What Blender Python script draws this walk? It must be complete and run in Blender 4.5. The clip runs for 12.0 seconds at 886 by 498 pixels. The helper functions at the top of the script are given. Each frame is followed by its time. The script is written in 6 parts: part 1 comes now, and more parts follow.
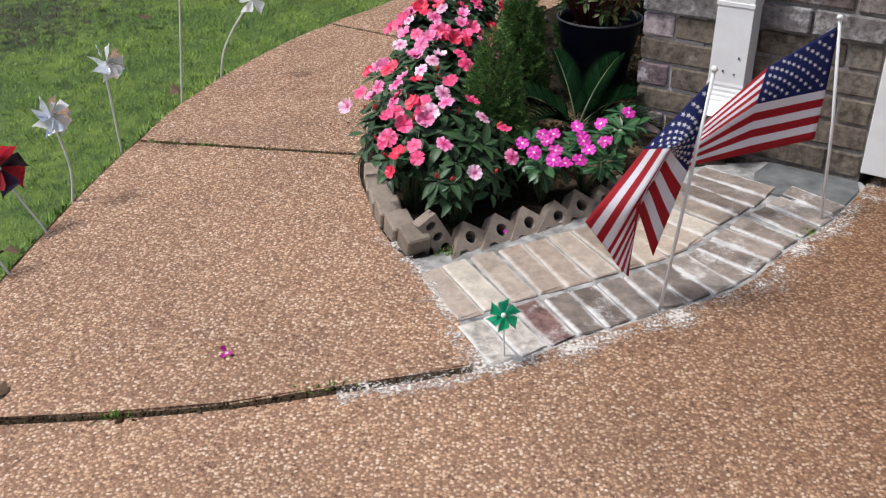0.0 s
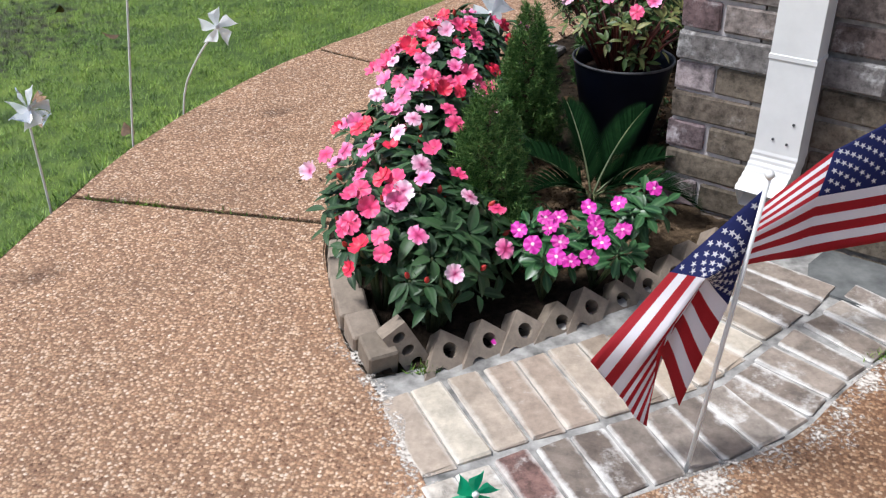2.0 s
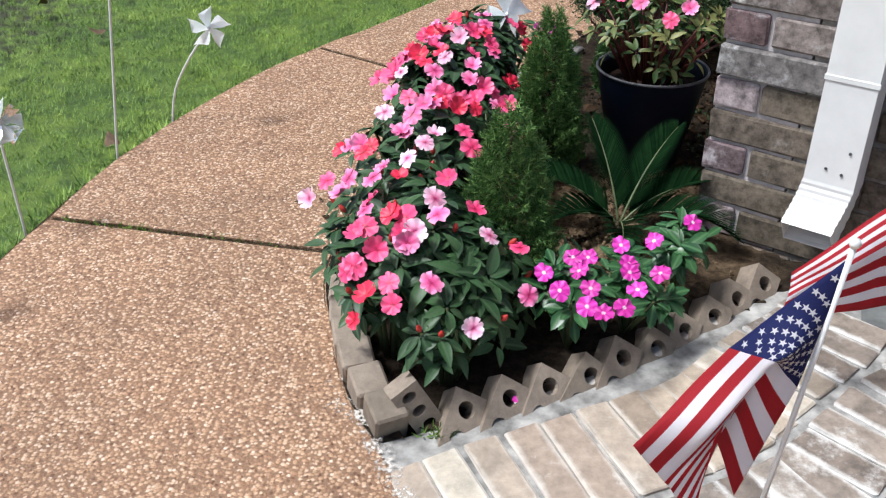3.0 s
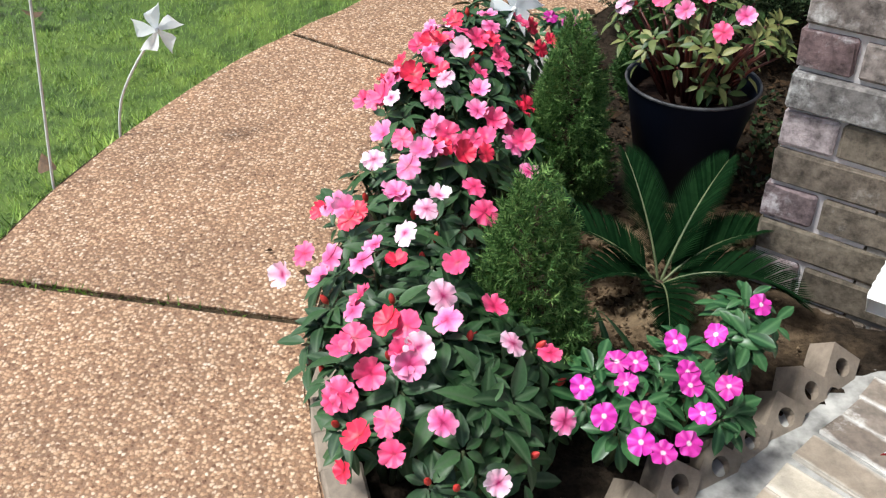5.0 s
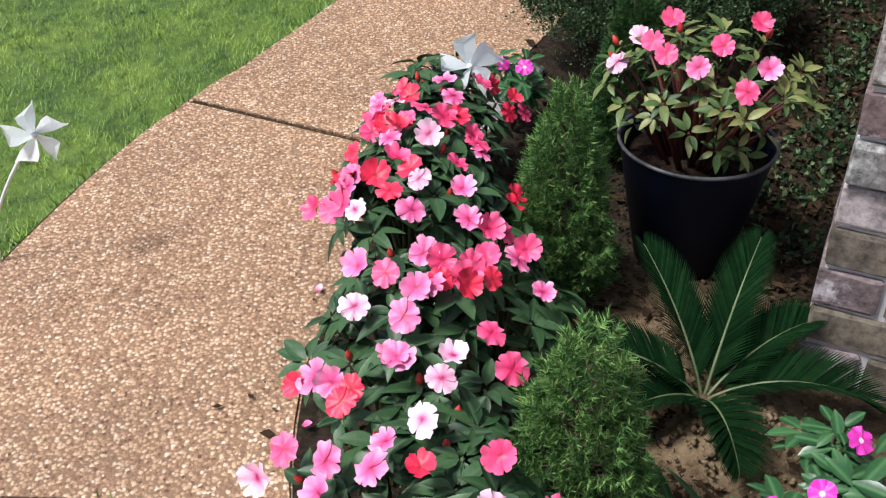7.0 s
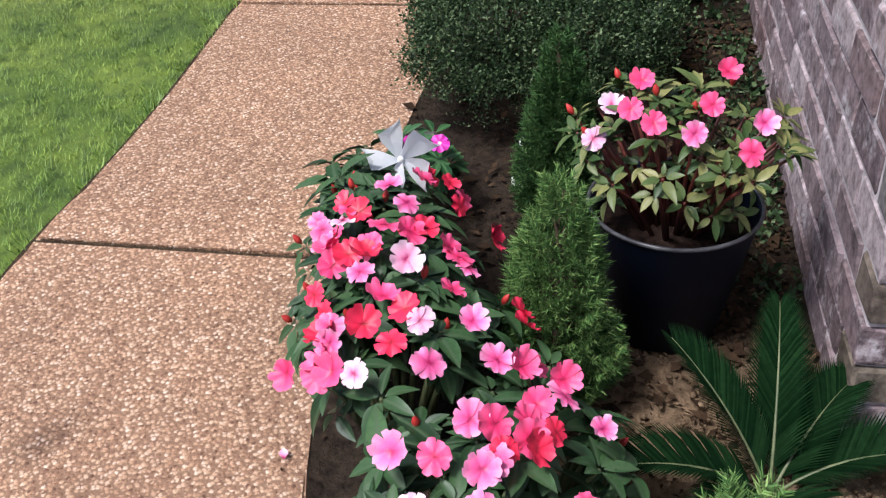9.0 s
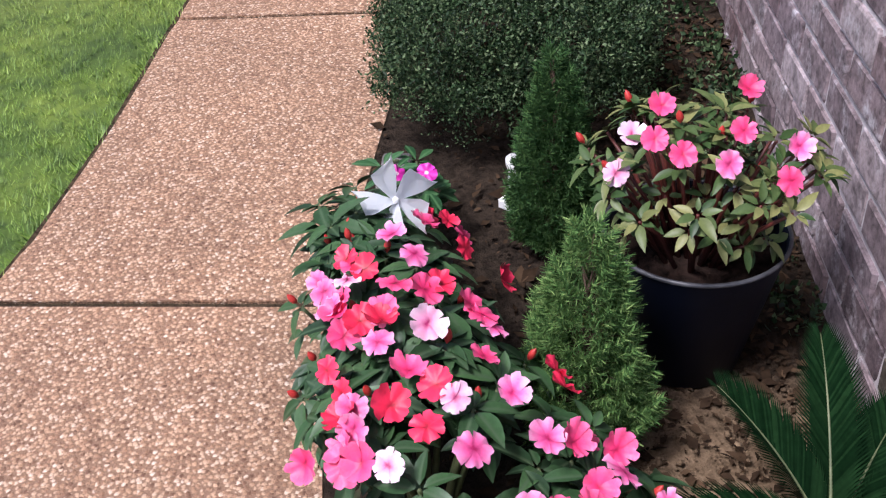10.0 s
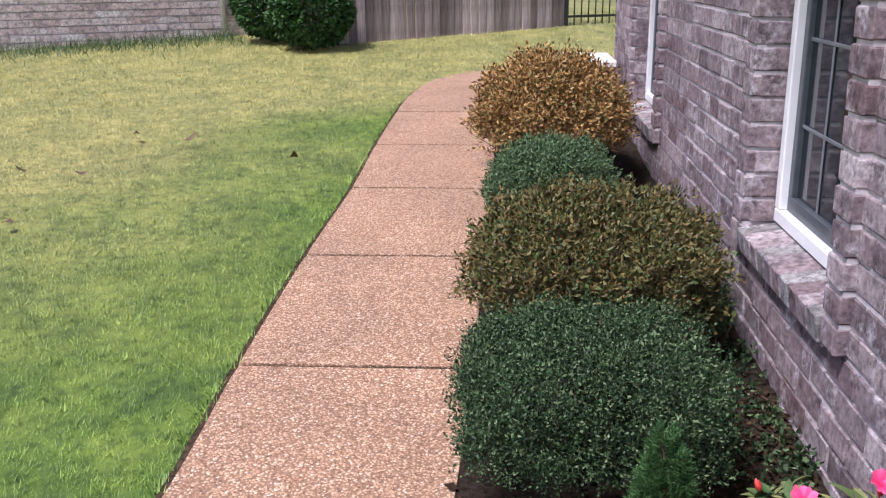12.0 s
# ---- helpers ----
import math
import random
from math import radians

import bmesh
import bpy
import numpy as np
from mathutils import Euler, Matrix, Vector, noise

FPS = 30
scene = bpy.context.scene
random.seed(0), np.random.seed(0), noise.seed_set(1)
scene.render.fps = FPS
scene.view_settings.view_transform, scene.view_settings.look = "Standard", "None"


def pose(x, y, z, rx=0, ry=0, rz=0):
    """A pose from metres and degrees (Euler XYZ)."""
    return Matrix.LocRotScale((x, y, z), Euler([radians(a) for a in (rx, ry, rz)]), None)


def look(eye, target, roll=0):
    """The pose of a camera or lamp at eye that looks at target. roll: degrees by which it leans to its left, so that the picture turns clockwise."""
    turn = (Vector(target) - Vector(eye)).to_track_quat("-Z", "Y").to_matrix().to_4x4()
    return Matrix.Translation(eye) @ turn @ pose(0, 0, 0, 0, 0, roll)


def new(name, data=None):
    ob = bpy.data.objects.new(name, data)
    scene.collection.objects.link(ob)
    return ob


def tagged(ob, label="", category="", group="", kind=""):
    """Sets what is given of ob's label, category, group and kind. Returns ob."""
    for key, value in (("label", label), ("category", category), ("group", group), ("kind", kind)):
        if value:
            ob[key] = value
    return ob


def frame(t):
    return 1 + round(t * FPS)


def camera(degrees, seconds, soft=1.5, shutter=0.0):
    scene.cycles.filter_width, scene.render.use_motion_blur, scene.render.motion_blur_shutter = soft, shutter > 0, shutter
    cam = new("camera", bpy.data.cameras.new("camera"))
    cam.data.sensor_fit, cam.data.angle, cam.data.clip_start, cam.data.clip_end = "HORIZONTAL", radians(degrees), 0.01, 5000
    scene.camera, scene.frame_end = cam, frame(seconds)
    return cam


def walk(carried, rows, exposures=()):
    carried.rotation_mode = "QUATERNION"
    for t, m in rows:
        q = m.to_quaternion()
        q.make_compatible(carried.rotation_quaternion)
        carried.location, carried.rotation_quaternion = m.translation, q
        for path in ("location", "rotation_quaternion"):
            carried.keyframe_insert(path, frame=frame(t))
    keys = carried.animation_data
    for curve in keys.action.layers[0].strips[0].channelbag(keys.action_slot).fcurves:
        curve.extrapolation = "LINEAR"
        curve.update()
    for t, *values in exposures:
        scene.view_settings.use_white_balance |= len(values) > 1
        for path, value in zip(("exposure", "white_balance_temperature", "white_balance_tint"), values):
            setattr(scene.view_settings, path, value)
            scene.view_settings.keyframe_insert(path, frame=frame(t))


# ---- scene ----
cam = camera(49.6, 12.0, soft=1.25)
PATH = [
    (0, (0.041, 0.223, 1.169), (-0.035, 1.982, 0.221), -0.14),
    (0.5, (0.043, 0.372, 1.160), (-0.027, 2.130, 0.208), -0.32),
    (1, (0.050, 0.519, 1.151), (-0.020, 2.276, 0.198), -0.53),
    (1.5, (0.090, 0.668, 1.153), (-0.010, 2.415, 0.186), -0.77),
    (2, (0.129, 0.819, 1.153), (-0.003, 2.567, 0.190), 0.35),
    (2.5, (0.114, 0.959, 1.152), (-0.023, 2.699, 0.177), 0.88),
    (3, (0.074, 1.085, 1.158), (-0.053, 2.810, 0.153), 0.76),
    (3.2, (0.058, 1.138, 1.161), (-0.063, 2.855, 0.143), 0.66),
    (4.8, (0.002, 1.543, 1.197), (-0.090, 3.197, 0.076), 0.91),
    (5, (-0.011, 1.595, 1.195), (-0.091, 3.238, 0.058), 0.65),
    (5.5, (-0.038, 1.716, 1.197), (-0.098, 3.330, 0.018), -0.75),
    (6, (-0.094, 1.823, 1.192), (-0.093, 3.423, -0.009), -1.11),
    (6.5, (-0.139, 1.933, 1.179), (-0.075, 3.530, -0.024), -1.30),
    (7, (-0.190, 2.059, 1.190), (-0.038, 3.679, 0.027), -1.20),
    (7.5, (-0.232, 2.164, 1.203), (0.002, 3.804, 0.082), -1.83),
    (7.7, (-0.265, 2.198, 1.202), (0.021, 3.841, 0.098), -1.80),
    (9.3, (-0.439, 2.506, 1.192), (0.179, 4.011, 0.029), -3.61),
    (9.5, (-0.441, 2.548, 1.197), (0.199, 4.034, 0.022), -3.70),
    (10, (-0.468, 2.658, 1.204), (0.230, 4.116, 0.026), -4.30),
    (10.5, (-0.568, 2.747, 1.197), (0.223, 4.217, 0.096), -2.86),
    (11, (-0.640, 2.774, 1.222), (0.212, 4.306, 0.259), -2.02),
    (11.5, (-0.687, 2.767, 1.253), (0.204, 4.386, 0.488), -1.19),
    (12, (-0.692, 2.794, 1.284), (0.223, 4.479, 0.716), -0.23),
]
walk(cam, [(t, look(eye, target, roll)) for t, eye, target, roll in PATH], [(0, -0.03, 6120, 11), (2.5, 0.28, 5950, 8), (5.5, 0.46, 6200, 4), (7.5, 0.4, 6050, 8), (9.5, 0.38, 5950, 18), (10.5, 0.5, 5800, 22), (12, 0.58, 5800, 22)])

# world and light: a bright hazy sky, a soft sun
WORLD = bpy.data.worlds.new("sky")
scene.world = WORLD
WORLD.use_nodes = True
SKY = WORLD.node_tree.nodes.new("ShaderNodeTexSky")
SKY.sky_type, SKY.sun_disc = "NISHITA", False
SKY.sun_elevation, SKY.sun_rotation = radians(60), radians(-103)
SKY.air_density, SKY.dust_density, SKY.ozone_density = 1.0, 4.0, 1.0
WORLD.node_tree.links.new(SKY.outputs[0], WORLD.node_tree.nodes["Background"].inputs[0])
WORLD.node_tree.nodes["Background"].inputs[1].default_value = 0.105
SUN = new("sun", bpy.data.lights.new("sun", "SUN"))
SUN.data.energy, SUN.data.angle, SUN.data.color = 3.35, radians(12), (1.0, 0.97, 0.93)
SUN.matrix_world = look((-5.0, -1.2, 9.0), (0, 0, 0))

# the garden rises 3 degrees along the house; the house stands upright
CORNER = Vector((0.547, 3.25, 0.0))
SLOPE = Matrix.Translation(CORNER) @ Matrix.Rotation(radians(3), 4, Vector((math.cos(radians(32)), -math.sin(radians(32)), 0))) @ Matrix.Translation(-CORNER)
HOUSE = Matrix.Translation(CORNER) @ Matrix.Rotation(radians(-32), 4, "Z")   # local x: into the house, y: along its long wall
UDIR, VDIR = Vector((math.sin(radians(32)), math.cos(radians(32)))), Vector((math.cos(radians(32)), -math.sin(radians(32))))


def on(x, y, h=0.0):
    return SLOPE @ Vector((x, y, h))


def bed(u, v):
    """Plan place from metres along the long wall and metres out from it."""
    return CORNER.x + u * UDIR.x + v * VDIR.x, CORNER.y + u * UDIR.y + v * VDIR.y


# ---- materials ----
def nodes_of(name):
    m = bpy.data.materials.new(name)
    m.use_nodes = True
    return m, m.node_tree, m.node_tree.nodes["Principled BSDF"]


def ramp(nt, stops, source):
    r = nt.nodes.new("ShaderNodeValToRGB")
    while len(r.color_ramp.elements) < len(stops):
        r.color_ramp.elements.new(0.5)
    for e, (p, c) in zip(r.color_ramp.elements, stops):
        e.position, e.color = p, (*c, 1)
    nt.links.new(source, r.inputs[0])
    return r.outputs[0]


def noise_tex(nt, scale, detail=4.0, rough=0.6, coord="Object"):
    t, c = nt.nodes.new("ShaderNodeTexNoise"), nt.nodes.new("ShaderNodeTexCoord")
    t.inputs["Scale"].default_value, t.inputs["Detail"].default_value, t.inputs["Roughness"].default_value = scale, detail, rough
    nt.links.new(c.outputs[coord], t.inputs["Vector"])
    return t


def mix(nt, fac, a, b, mode="MIX"):
    n = nt.nodes.new("ShaderNodeMix")
    n.data_type, n.blend_type = "RGBA", mode
    for k, v in ((0, fac), (6, a), (7, b)):
        if isinstance(v, (int, float)):
            n.inputs[k].default_value = v
        elif isinstance(v, tuple):
            n.inputs[k].default_value = (*v, 1)
        else:
            nt.links.new(v, n.inputs[k])
    return n.outputs[2]


def bump(nt, bsdf, height, strength, dist):
    b = nt.nodes.new("ShaderNodeBump")
    b.inputs["Strength"].default_value, b.inputs["Distance"].default_value = strength, dist
    nt.links.new(height, b.inputs["Height"])
    nt.links.new(b.outputs[0], bsdf.inputs["Normal"])


def plain(name, a, b, scale=30.0, rough=0.6, metal=0.0, bumped=0.3, dist=0.002, vary=None, coord="Object"):
    """Two-tone noisy surface; vary: 'object' or 'island' shifts the tone piece by piece."""
    m, nt, s = nodes_of(name)
    n = noise_tex(nt, scale, coord=coord)
    col = ramp(nt, [(0.3, a), (0.7, b)], n.outputs["Fac"])
    if vary:
        src = nt.nodes.new("ShaderNodeObjectInfo").outputs["Random"] if vary == "object" else nt.nodes.new("ShaderNodeNewGeometry").outputs["Random Per Island"]
        col = mix(nt, 0.55, col, ramp(nt, [(0.0, tuple(0.6 * c for c in a)), (0.5, a), (1.0, b)], src))
    nt.links.new(col, s.inputs["Base Color"])
    s.inputs["Roughness"].default_value, s.inputs["Metallic"].default_value = rough, metal
    if bumped:
        bump(nt, s, n.outputs["Fac"], bumped, dist)
    return m


def mapped(nt, source, lo, hi):
    r = nt.nodes.new("ShaderNodeMapRange")
    r.inputs[1].default_value, r.inputs[2].default_value = lo, hi
    nt.links.new(source, r.inputs[0])
    return r.outputs[0]


def aggregate(name, brown_at=None):
    """Exposed pea gravel in buff cement."""
    m, nt, s = nodes_of(name)
    c = nt.nodes.new("ShaderNodeTexCoord")
    v = nt.nodes.new("ShaderNodeTexVoronoi")
    v.inputs["Scale"].default_value, v.inputs["Randomness"].default_value = 128, 1.0
    # broken, angular pebbles
    wob, less, bent = noise_tex(nt, 210, 2), nt.nodes.new("ShaderNodeVectorMath"), nt.nodes.new("ShaderNodeVectorMath")
    less.operation, bent.operation = "SCALE", "ADD"
    less.inputs["Scale"].default_value = 0.007
    nt.links.new(wob.outputs["Color"], less.inputs[0])
    nt.links.new(less.outputs[0], bent.inputs[0])
    nt.links.new(c.outputs["Object"], bent.inputs[1])
    nt.links.new(bent.outputs[0], v.inputs["Vector"])
    sep = nt.nodes.new("ShaderNodeSeparateColor")
    nt.links.new(v.outputs["Color"], sep.inputs[0])
    stone = ramp(nt, [(0.0, (0.15, 0.08, 0.05)), (0.25, (0.34, 0.2, 0.122)), (0.55, (0.5, 0.32, 0.2)), (0.8, (0.59, 0.415, 0.28)), (0.95, (0.68, 0.53, 0.4)), (1.0, (0.74, 0.62, 0.5))], sep.outputs[0])
    cement = ramp(nt, [(0.3, (0.19, 0.11, 0.068)), (0.7, (0.32, 0.2, 0.13))], noise_tex(nt, 300).outputs["Fac"])
    face = ramp(nt, [(0.42, (0, 0, 0)), (0.62, (1, 1, 1))], v.outputs["Distance"])
    col = mix(nt, face, stone, cement)
    stain = ramp(nt, [(0.3, (0.82, 0.8, 0.78)), (0.6, (1.04, 1.0, 0.96))], noise_tex(nt, 2.2, 6).outputs["Fac"])
    col = mix(nt, 1.0, col, stain, "MULTIPLY")
    if brown_at:
        # darker and browner, with a ragged edge, towards the corner of the driveway
        d = nt.nodes.new("ShaderNodeVectorMath")
        d.operation = "DISTANCE"
        d.inputs[1].default_value = brown_at
        nt.links.new(c.outputs["Object"], d.inputs[0])
        w = nt.nodes.new("ShaderNodeMath")
        w.operation = "MULTIPLY_ADD"
        w.inputs[1].default_value = 0.7
        nt.links.new(noise_tex(nt, 3.5, 6).outputs["Fac"], w.inputs[0])
        nt.links.new(d.outputs["Value"], w.inputs[2])
        col = mix(nt, 1.0, col, ramp(nt, [(0.0, (0.4, 0.33, 0.27)), (0.35, (0.54, 0.47, 0.4)), (1.0, (1, 1, 1))], mapped(nt, w.outputs[0], 0.3, 2.1)), "MULTIPLY")
    nt.links.new(col, s.inputs["Base Color"])
    s.inputs["Roughness"].default_value = 0.72
    bump(nt, s, ramp(nt, [(0.0, (1, 1, 1)), (0.7, (0, 0, 0))], v.outputs["Distance"]), 0.55, 0.005)
    return m


def brick_mat(name, tones, smear, amount, vary="object", pits=(0.4, 1.3), grain=55, soot_range=(0.5, 1.2), rim=0.0):
    """Fired clay: a tone to each brick, dark pits, pale mortar smears; rim: cement left along the long sides of a paver."""
    m, nt, s = nodes_of(name)
    src = nt.nodes.new("ShaderNodeObjectInfo").outputs["Random"] if vary == "object" else nt.nodes.new("ShaderNodeNewGeometry").outputs["Random Per Island"]
    base = ramp(nt, [(i / (len(tones) - 1), t) for i, t in enumerate(tones)], src)
    geo = nt.nodes.new("ShaderNodeNewGeometry").outputs["Position"]
    fine, big = noise_tex(nt, grain, 6, 0.72), noise_tex(nt, 11, 5, 0.7)
    for t in (fine, big):
        nt.links.new(geo, t.inputs["Vector"])
    col = mix(nt, 1.0, base, ramp(nt, [(0.3, (pits[0],) * 3), (0.5, (0.95, 0.94, 0.93)), (0.7, (pits[1],) * 3)], fine.outputs["Fac"]), "MULTIPLY")
    soot = noise_tex(nt, 23, 4, 0.65)
    nt.links.new(geo, soot.inputs["Vector"])
    col = mix(nt, 1.0, col, ramp(nt, [(0.34, (soot_range[0],) * 3), (0.5, (0.95, 0.95, 0.95)), (0.66, (soot_range[1],) * 3)], soot.outputs["Fac"]), "MULTIPLY")
    mask = ramp(nt, [(0.66 - amount, (0, 0, 0)), (0.84 - amount, (1, 1, 1))], big.outputs["Fac"])
    mask = mix(nt, 1.0, mask, ramp(nt, [(0.38, (0, 0, 0)), (0.6, (1, 1, 1))], fine.outputs["Fac"]), "MULTIPLY")
    col = mix(nt, mask, col, smear)
    if rim:
        c, x, a, w = (nt.nodes.new(k) for k in ("ShaderNodeTexCoord", "ShaderNodeSeparateXYZ", "ShaderNodeMath", "ShaderNodeMath"))
        nt.links.new(c.outputs["Object"], x.inputs[0])
        a.operation, w.operation = "ABSOLUTE", "MULTIPLY_ADD"
        nt.links.new(x.outputs[0], a.inputs[0])
        nt.links.new(big.outputs["Fac"], w.inputs[0])
        w.inputs[1].default_value = 0.035
        nt.links.new(a.outputs[0], w.inputs[2])
        col = mix(nt, ramp(nt, [(0.0, (0, 0, 0)), (1.0, (rim, rim, rim))], mapped(nt, w.outputs[0], 0.042, 0.053)), col, smear)
    nt.links.new(col, s.inputs["Base Color"])
    s.inputs["Roughness"].default_value = 0.88
    bump(nt, s, fine.outputs["Fac"], 0.7, 0.004)
    return m


def leaf_mat(name, tones, rough=0.45, vein=None, vary="object", gloss=0.3):
    m, nt, s = nodes_of(name)
    src = nt.nodes.new("ShaderNodeObjectInfo").outputs["Random"] if vary == "object" else nt.nodes.new("ShaderNodeNewGeometry").outputs["Random Per Island"]
    col = ramp(nt, [(i / (len(tones) - 1), t) for i, t in enumerate(tones)], src)
    n = noise_tex(nt, 80)
    col = mix(nt, 1.0, col, ramp(nt, [(0.3, (0.75, 0.75, 0.75)), (0.7, (1.2, 1.2, 1.2))], n.outputs["Fac"]), "MULTIPLY")
    if vein:
        c = nt.nodes.new("ShaderNodeTexCoord")
        x = nt.nodes.new("ShaderNodeSeparateXYZ")
        nt.links.new(c.outputs["Object"], x.inputs[0])
        a = nt.nodes.new("ShaderNodeMath")
        a.operation = "ABSOLUTE"
        nt.links.new(x.outputs[0], a.inputs[0])
        col = mix(nt, ramp(nt, [(0.0003, (1, 1, 1)), (0.0013, (0, 0, 0))], a.outputs[0]), col, vein)
    nt.links.new(col, s.inputs["Base Color"])
    s.inputs["Roughness"].default_value = rough
    s.inputs["Specular IOR Level"].default_value = gloss
    bump(nt, s, n.outputs["Fac"], 0.25, 0.001)
    return m


def petal_mat(name, eye, mid, rim, size, streak=0.35, inner=(0.06, 0.3)):
    """Petals from the eye to the rim, with faint streaks."""
    m, nt, s = nodes_of(name)
    c = nt.nodes.new("ShaderNodeTexCoord")
    ln = nt.nodes.new("ShaderNodeVectorMath")
    ln.operation = "LENGTH"
    nt.links.new(c.outputs["Object"], ln.inputs[0])
    d = nt.nodes.new("ShaderNodeMath")
    d.operation = "DIVIDE"
    d.inputs[1].default_value = size
    nt.links.new(ln.outputs["Value"], d.inputs[0])
    col = ramp(nt, [(inner[0], eye), (inner[1], mid), (0.95, rim)], d.outputs[0])
    n = noise_tex(nt, 110, 3)
    col = mix(nt, ramp(nt, [(0.45, (0, 0, 0)), (0.7, (streak, streak, streak))], n.outputs["Fac"]), col, mid)
    each = nt.nodes.new("ShaderNodeObjectInfo").outputs["Random"]
    col = mix(nt, 1.0, col, ramp(nt, [(0.0, (0.8, 0.7, 0.76)), (0.5, (1, 1, 1)), (1.0, (1.04, 1.12, 1.1))], each), "MULTIPLY")
    fold = noise_tex(nt, 60, 2)
    col = mix(nt, 1.0, col, ramp(nt, [(0.35, (0.86, 0.74, 0.78)), (0.6, (1, 1, 1))], fold.outputs["Fac"]), "MULTIPLY")
    nt.links.new(col, s.inputs["Base Color"])
    s.inputs["Roughness"].default_value = 0.5
    bump(nt, s, fold.outputs["Fac"], 0.5, 0.003)
    return m


AGGREGATE = aggregate("exposed_aggregate")
AGGREGATE_BROWNED = aggregate("browned_aggregate", (1.75, 2.25, 0.0))
JOINT = plain("dark_joint_soil", (0.016, 0.011, 0.007), (0.085, 0.06, 0.036), 60, 0.9, bumped=1.0, dist=0.006)
SLATE = plain("dark_cement", (0.075, 0.079, 0.08), (0.19, 0.195, 0.19), 14, 0.9, bumped=0.7, dist=0.004)
LITTER = plain("dry_litter", (0.02, 0.012, 0.007), (0.1, 0.062, 0.035), 30, 0.9, vary="island")


def soil_mat():
    """Dark crumbly soil, shade put into its colour; dry and sandy round the palm."""
    m, nt, s = nodes_of("bed_soil")
    geo = nt.nodes.new("ShaderNodeNewGeometry").outputs["Position"]
    fine, big = noise_tex(nt, 45, 6, 0.7), noise_tex(nt, 7, 5, 0.65)
    for t in (fine, big):
        nt.links.new(geo, t.inputs["Vector"])
    dark = ramp(nt, [(0.3, (0.008, 0.006, 0.0045)), (0.7, (0.055, 0.04, 0.028))], fine.outputs["Fac"])
    dry = ramp(nt, [(0.3, (0.09, 0.06, 0.035)), (0.7, (0.3, 0.21, 0.13))], fine.outputs["Fac"])
    d, w = nt.nodes.new("ShaderNodeVectorMath"), nt.nodes.new("ShaderNodeMath")
    d.operation, w.operation = "DISTANCE", "MULTIPLY_ADD"
    d.inputs[1].default_value = (0.33, 3.22, 0.0)
    nt.links.new(geo, d.inputs[0])
    nt.links.new(big.outputs["Fac"], w.inputs[0])
    w.inputs[1].default_value = 0.5
    nt.links.new(d.outputs["Value"], w.inputs[2])
    nt.links.new(mix(nt, mapped(nt, w.outputs[0], 0.42, 0.66), dry, dark), s.inputs["Base Color"])
    s.inputs["Roughness"].default_value = 0.95
    bump(nt, s, fine.outputs["Fac"], 1.0, 0.012)
    return m


SOIL = soil_mat()
SAND = plain("sandy_soil", (0.1, 0.068, 0.038), (0.26, 0.18, 0.105), 35, 0.95, bumped=1.0, dist=0.008)
POTSOIL = plain("potting_soil", (0.006, 0.004, 0.003), (0.035, 0.021, 0.016), 70, 0.9, bumped=1.0, dist=0.006)
MORTAR_FRONT = plain("brown_grey_mortar", (0.12, 0.108, 0.1), (0.28, 0.26, 0.24), 40, 0.95, bumped=0.6)
MORTAR = plain("grey_mortar", (0.4, 0.365, 0.37), (0.62, 0.575, 0.58), 40, 0.95, bumped=0.6)
CEMENT = plain("grey_cement", (0.1, 0.097, 0.093), (0.5, 0.485, 0.46), 17, 0.9, bumped=0.7, dist=0.004)


def residue_mat():
    """Thin cement haze that clings in patches and thins out outwards."""
    m, nt, s = nodes_of("cement_haze")
    uv, x = nt.nodes.new("ShaderNodeTexCoord"), nt.nodes.new("ShaderNodeSeparateXYZ")
    nt.links.new(uv.outputs["UV"], x.inputs[0])
    geo = nt.nodes.new("ShaderNodeNewGeometry").outputs["Position"]
    fine, big = noise_tex(nt, 120, 3, 0.6), noise_tex(nt, 13, 4, 0.6)
    for t in (fine, big):
        nt.links.new(geo, t.inputs["Vector"])
    nt.links.new(ramp(nt, [(0.3, (0.4, 0.35, 0.3)), (0.7, (0.68, 0.63, 0.57))], fine.outputs["Fac"]), s.inputs["Base Color"])
    s.inputs["Roughness"].default_value = 0.92
    add, sub = nt.nodes.new("ShaderNodeMath"), nt.nodes.new("ShaderNodeMath")
    add.operation, sub.operation = "ADD", "MULTIPLY_ADD"
    nt.links.new(fine.outputs["Fac"], add.inputs[0])
    nt.links.new(big.outputs["Fac"], add.inputs[1])
    side = ramp(nt, [(0.0, (0.3, 0.3, 0.3)), (0.25, (0, 0, 0)), (1.0, (1, 1, 1))], x.outputs[1])
    nt.links.new(side, sub.inputs[0])
    sub.inputs[1].default_value = -0.34
    nt.links.new(add.outputs[0], sub.inputs[2])
    clear, blend = nt.nodes.new("ShaderNodeBsdfTransparent"), nt.nodes.new("ShaderNodeMixShader")
    nt.links.new(mapped(nt, sub.outputs[0], 0.89, 1.14), blend.inputs[0])
    nt.links.new(clear.outputs[0], blend.inputs[1])
    nt.links.new(s.outputs[0], blend.inputs[2])
    nt.links.new(blend.outputs[0], next(n for n in nt.nodes if n.type == "OUTPUT_MATERIAL").inputs[0])
    return m


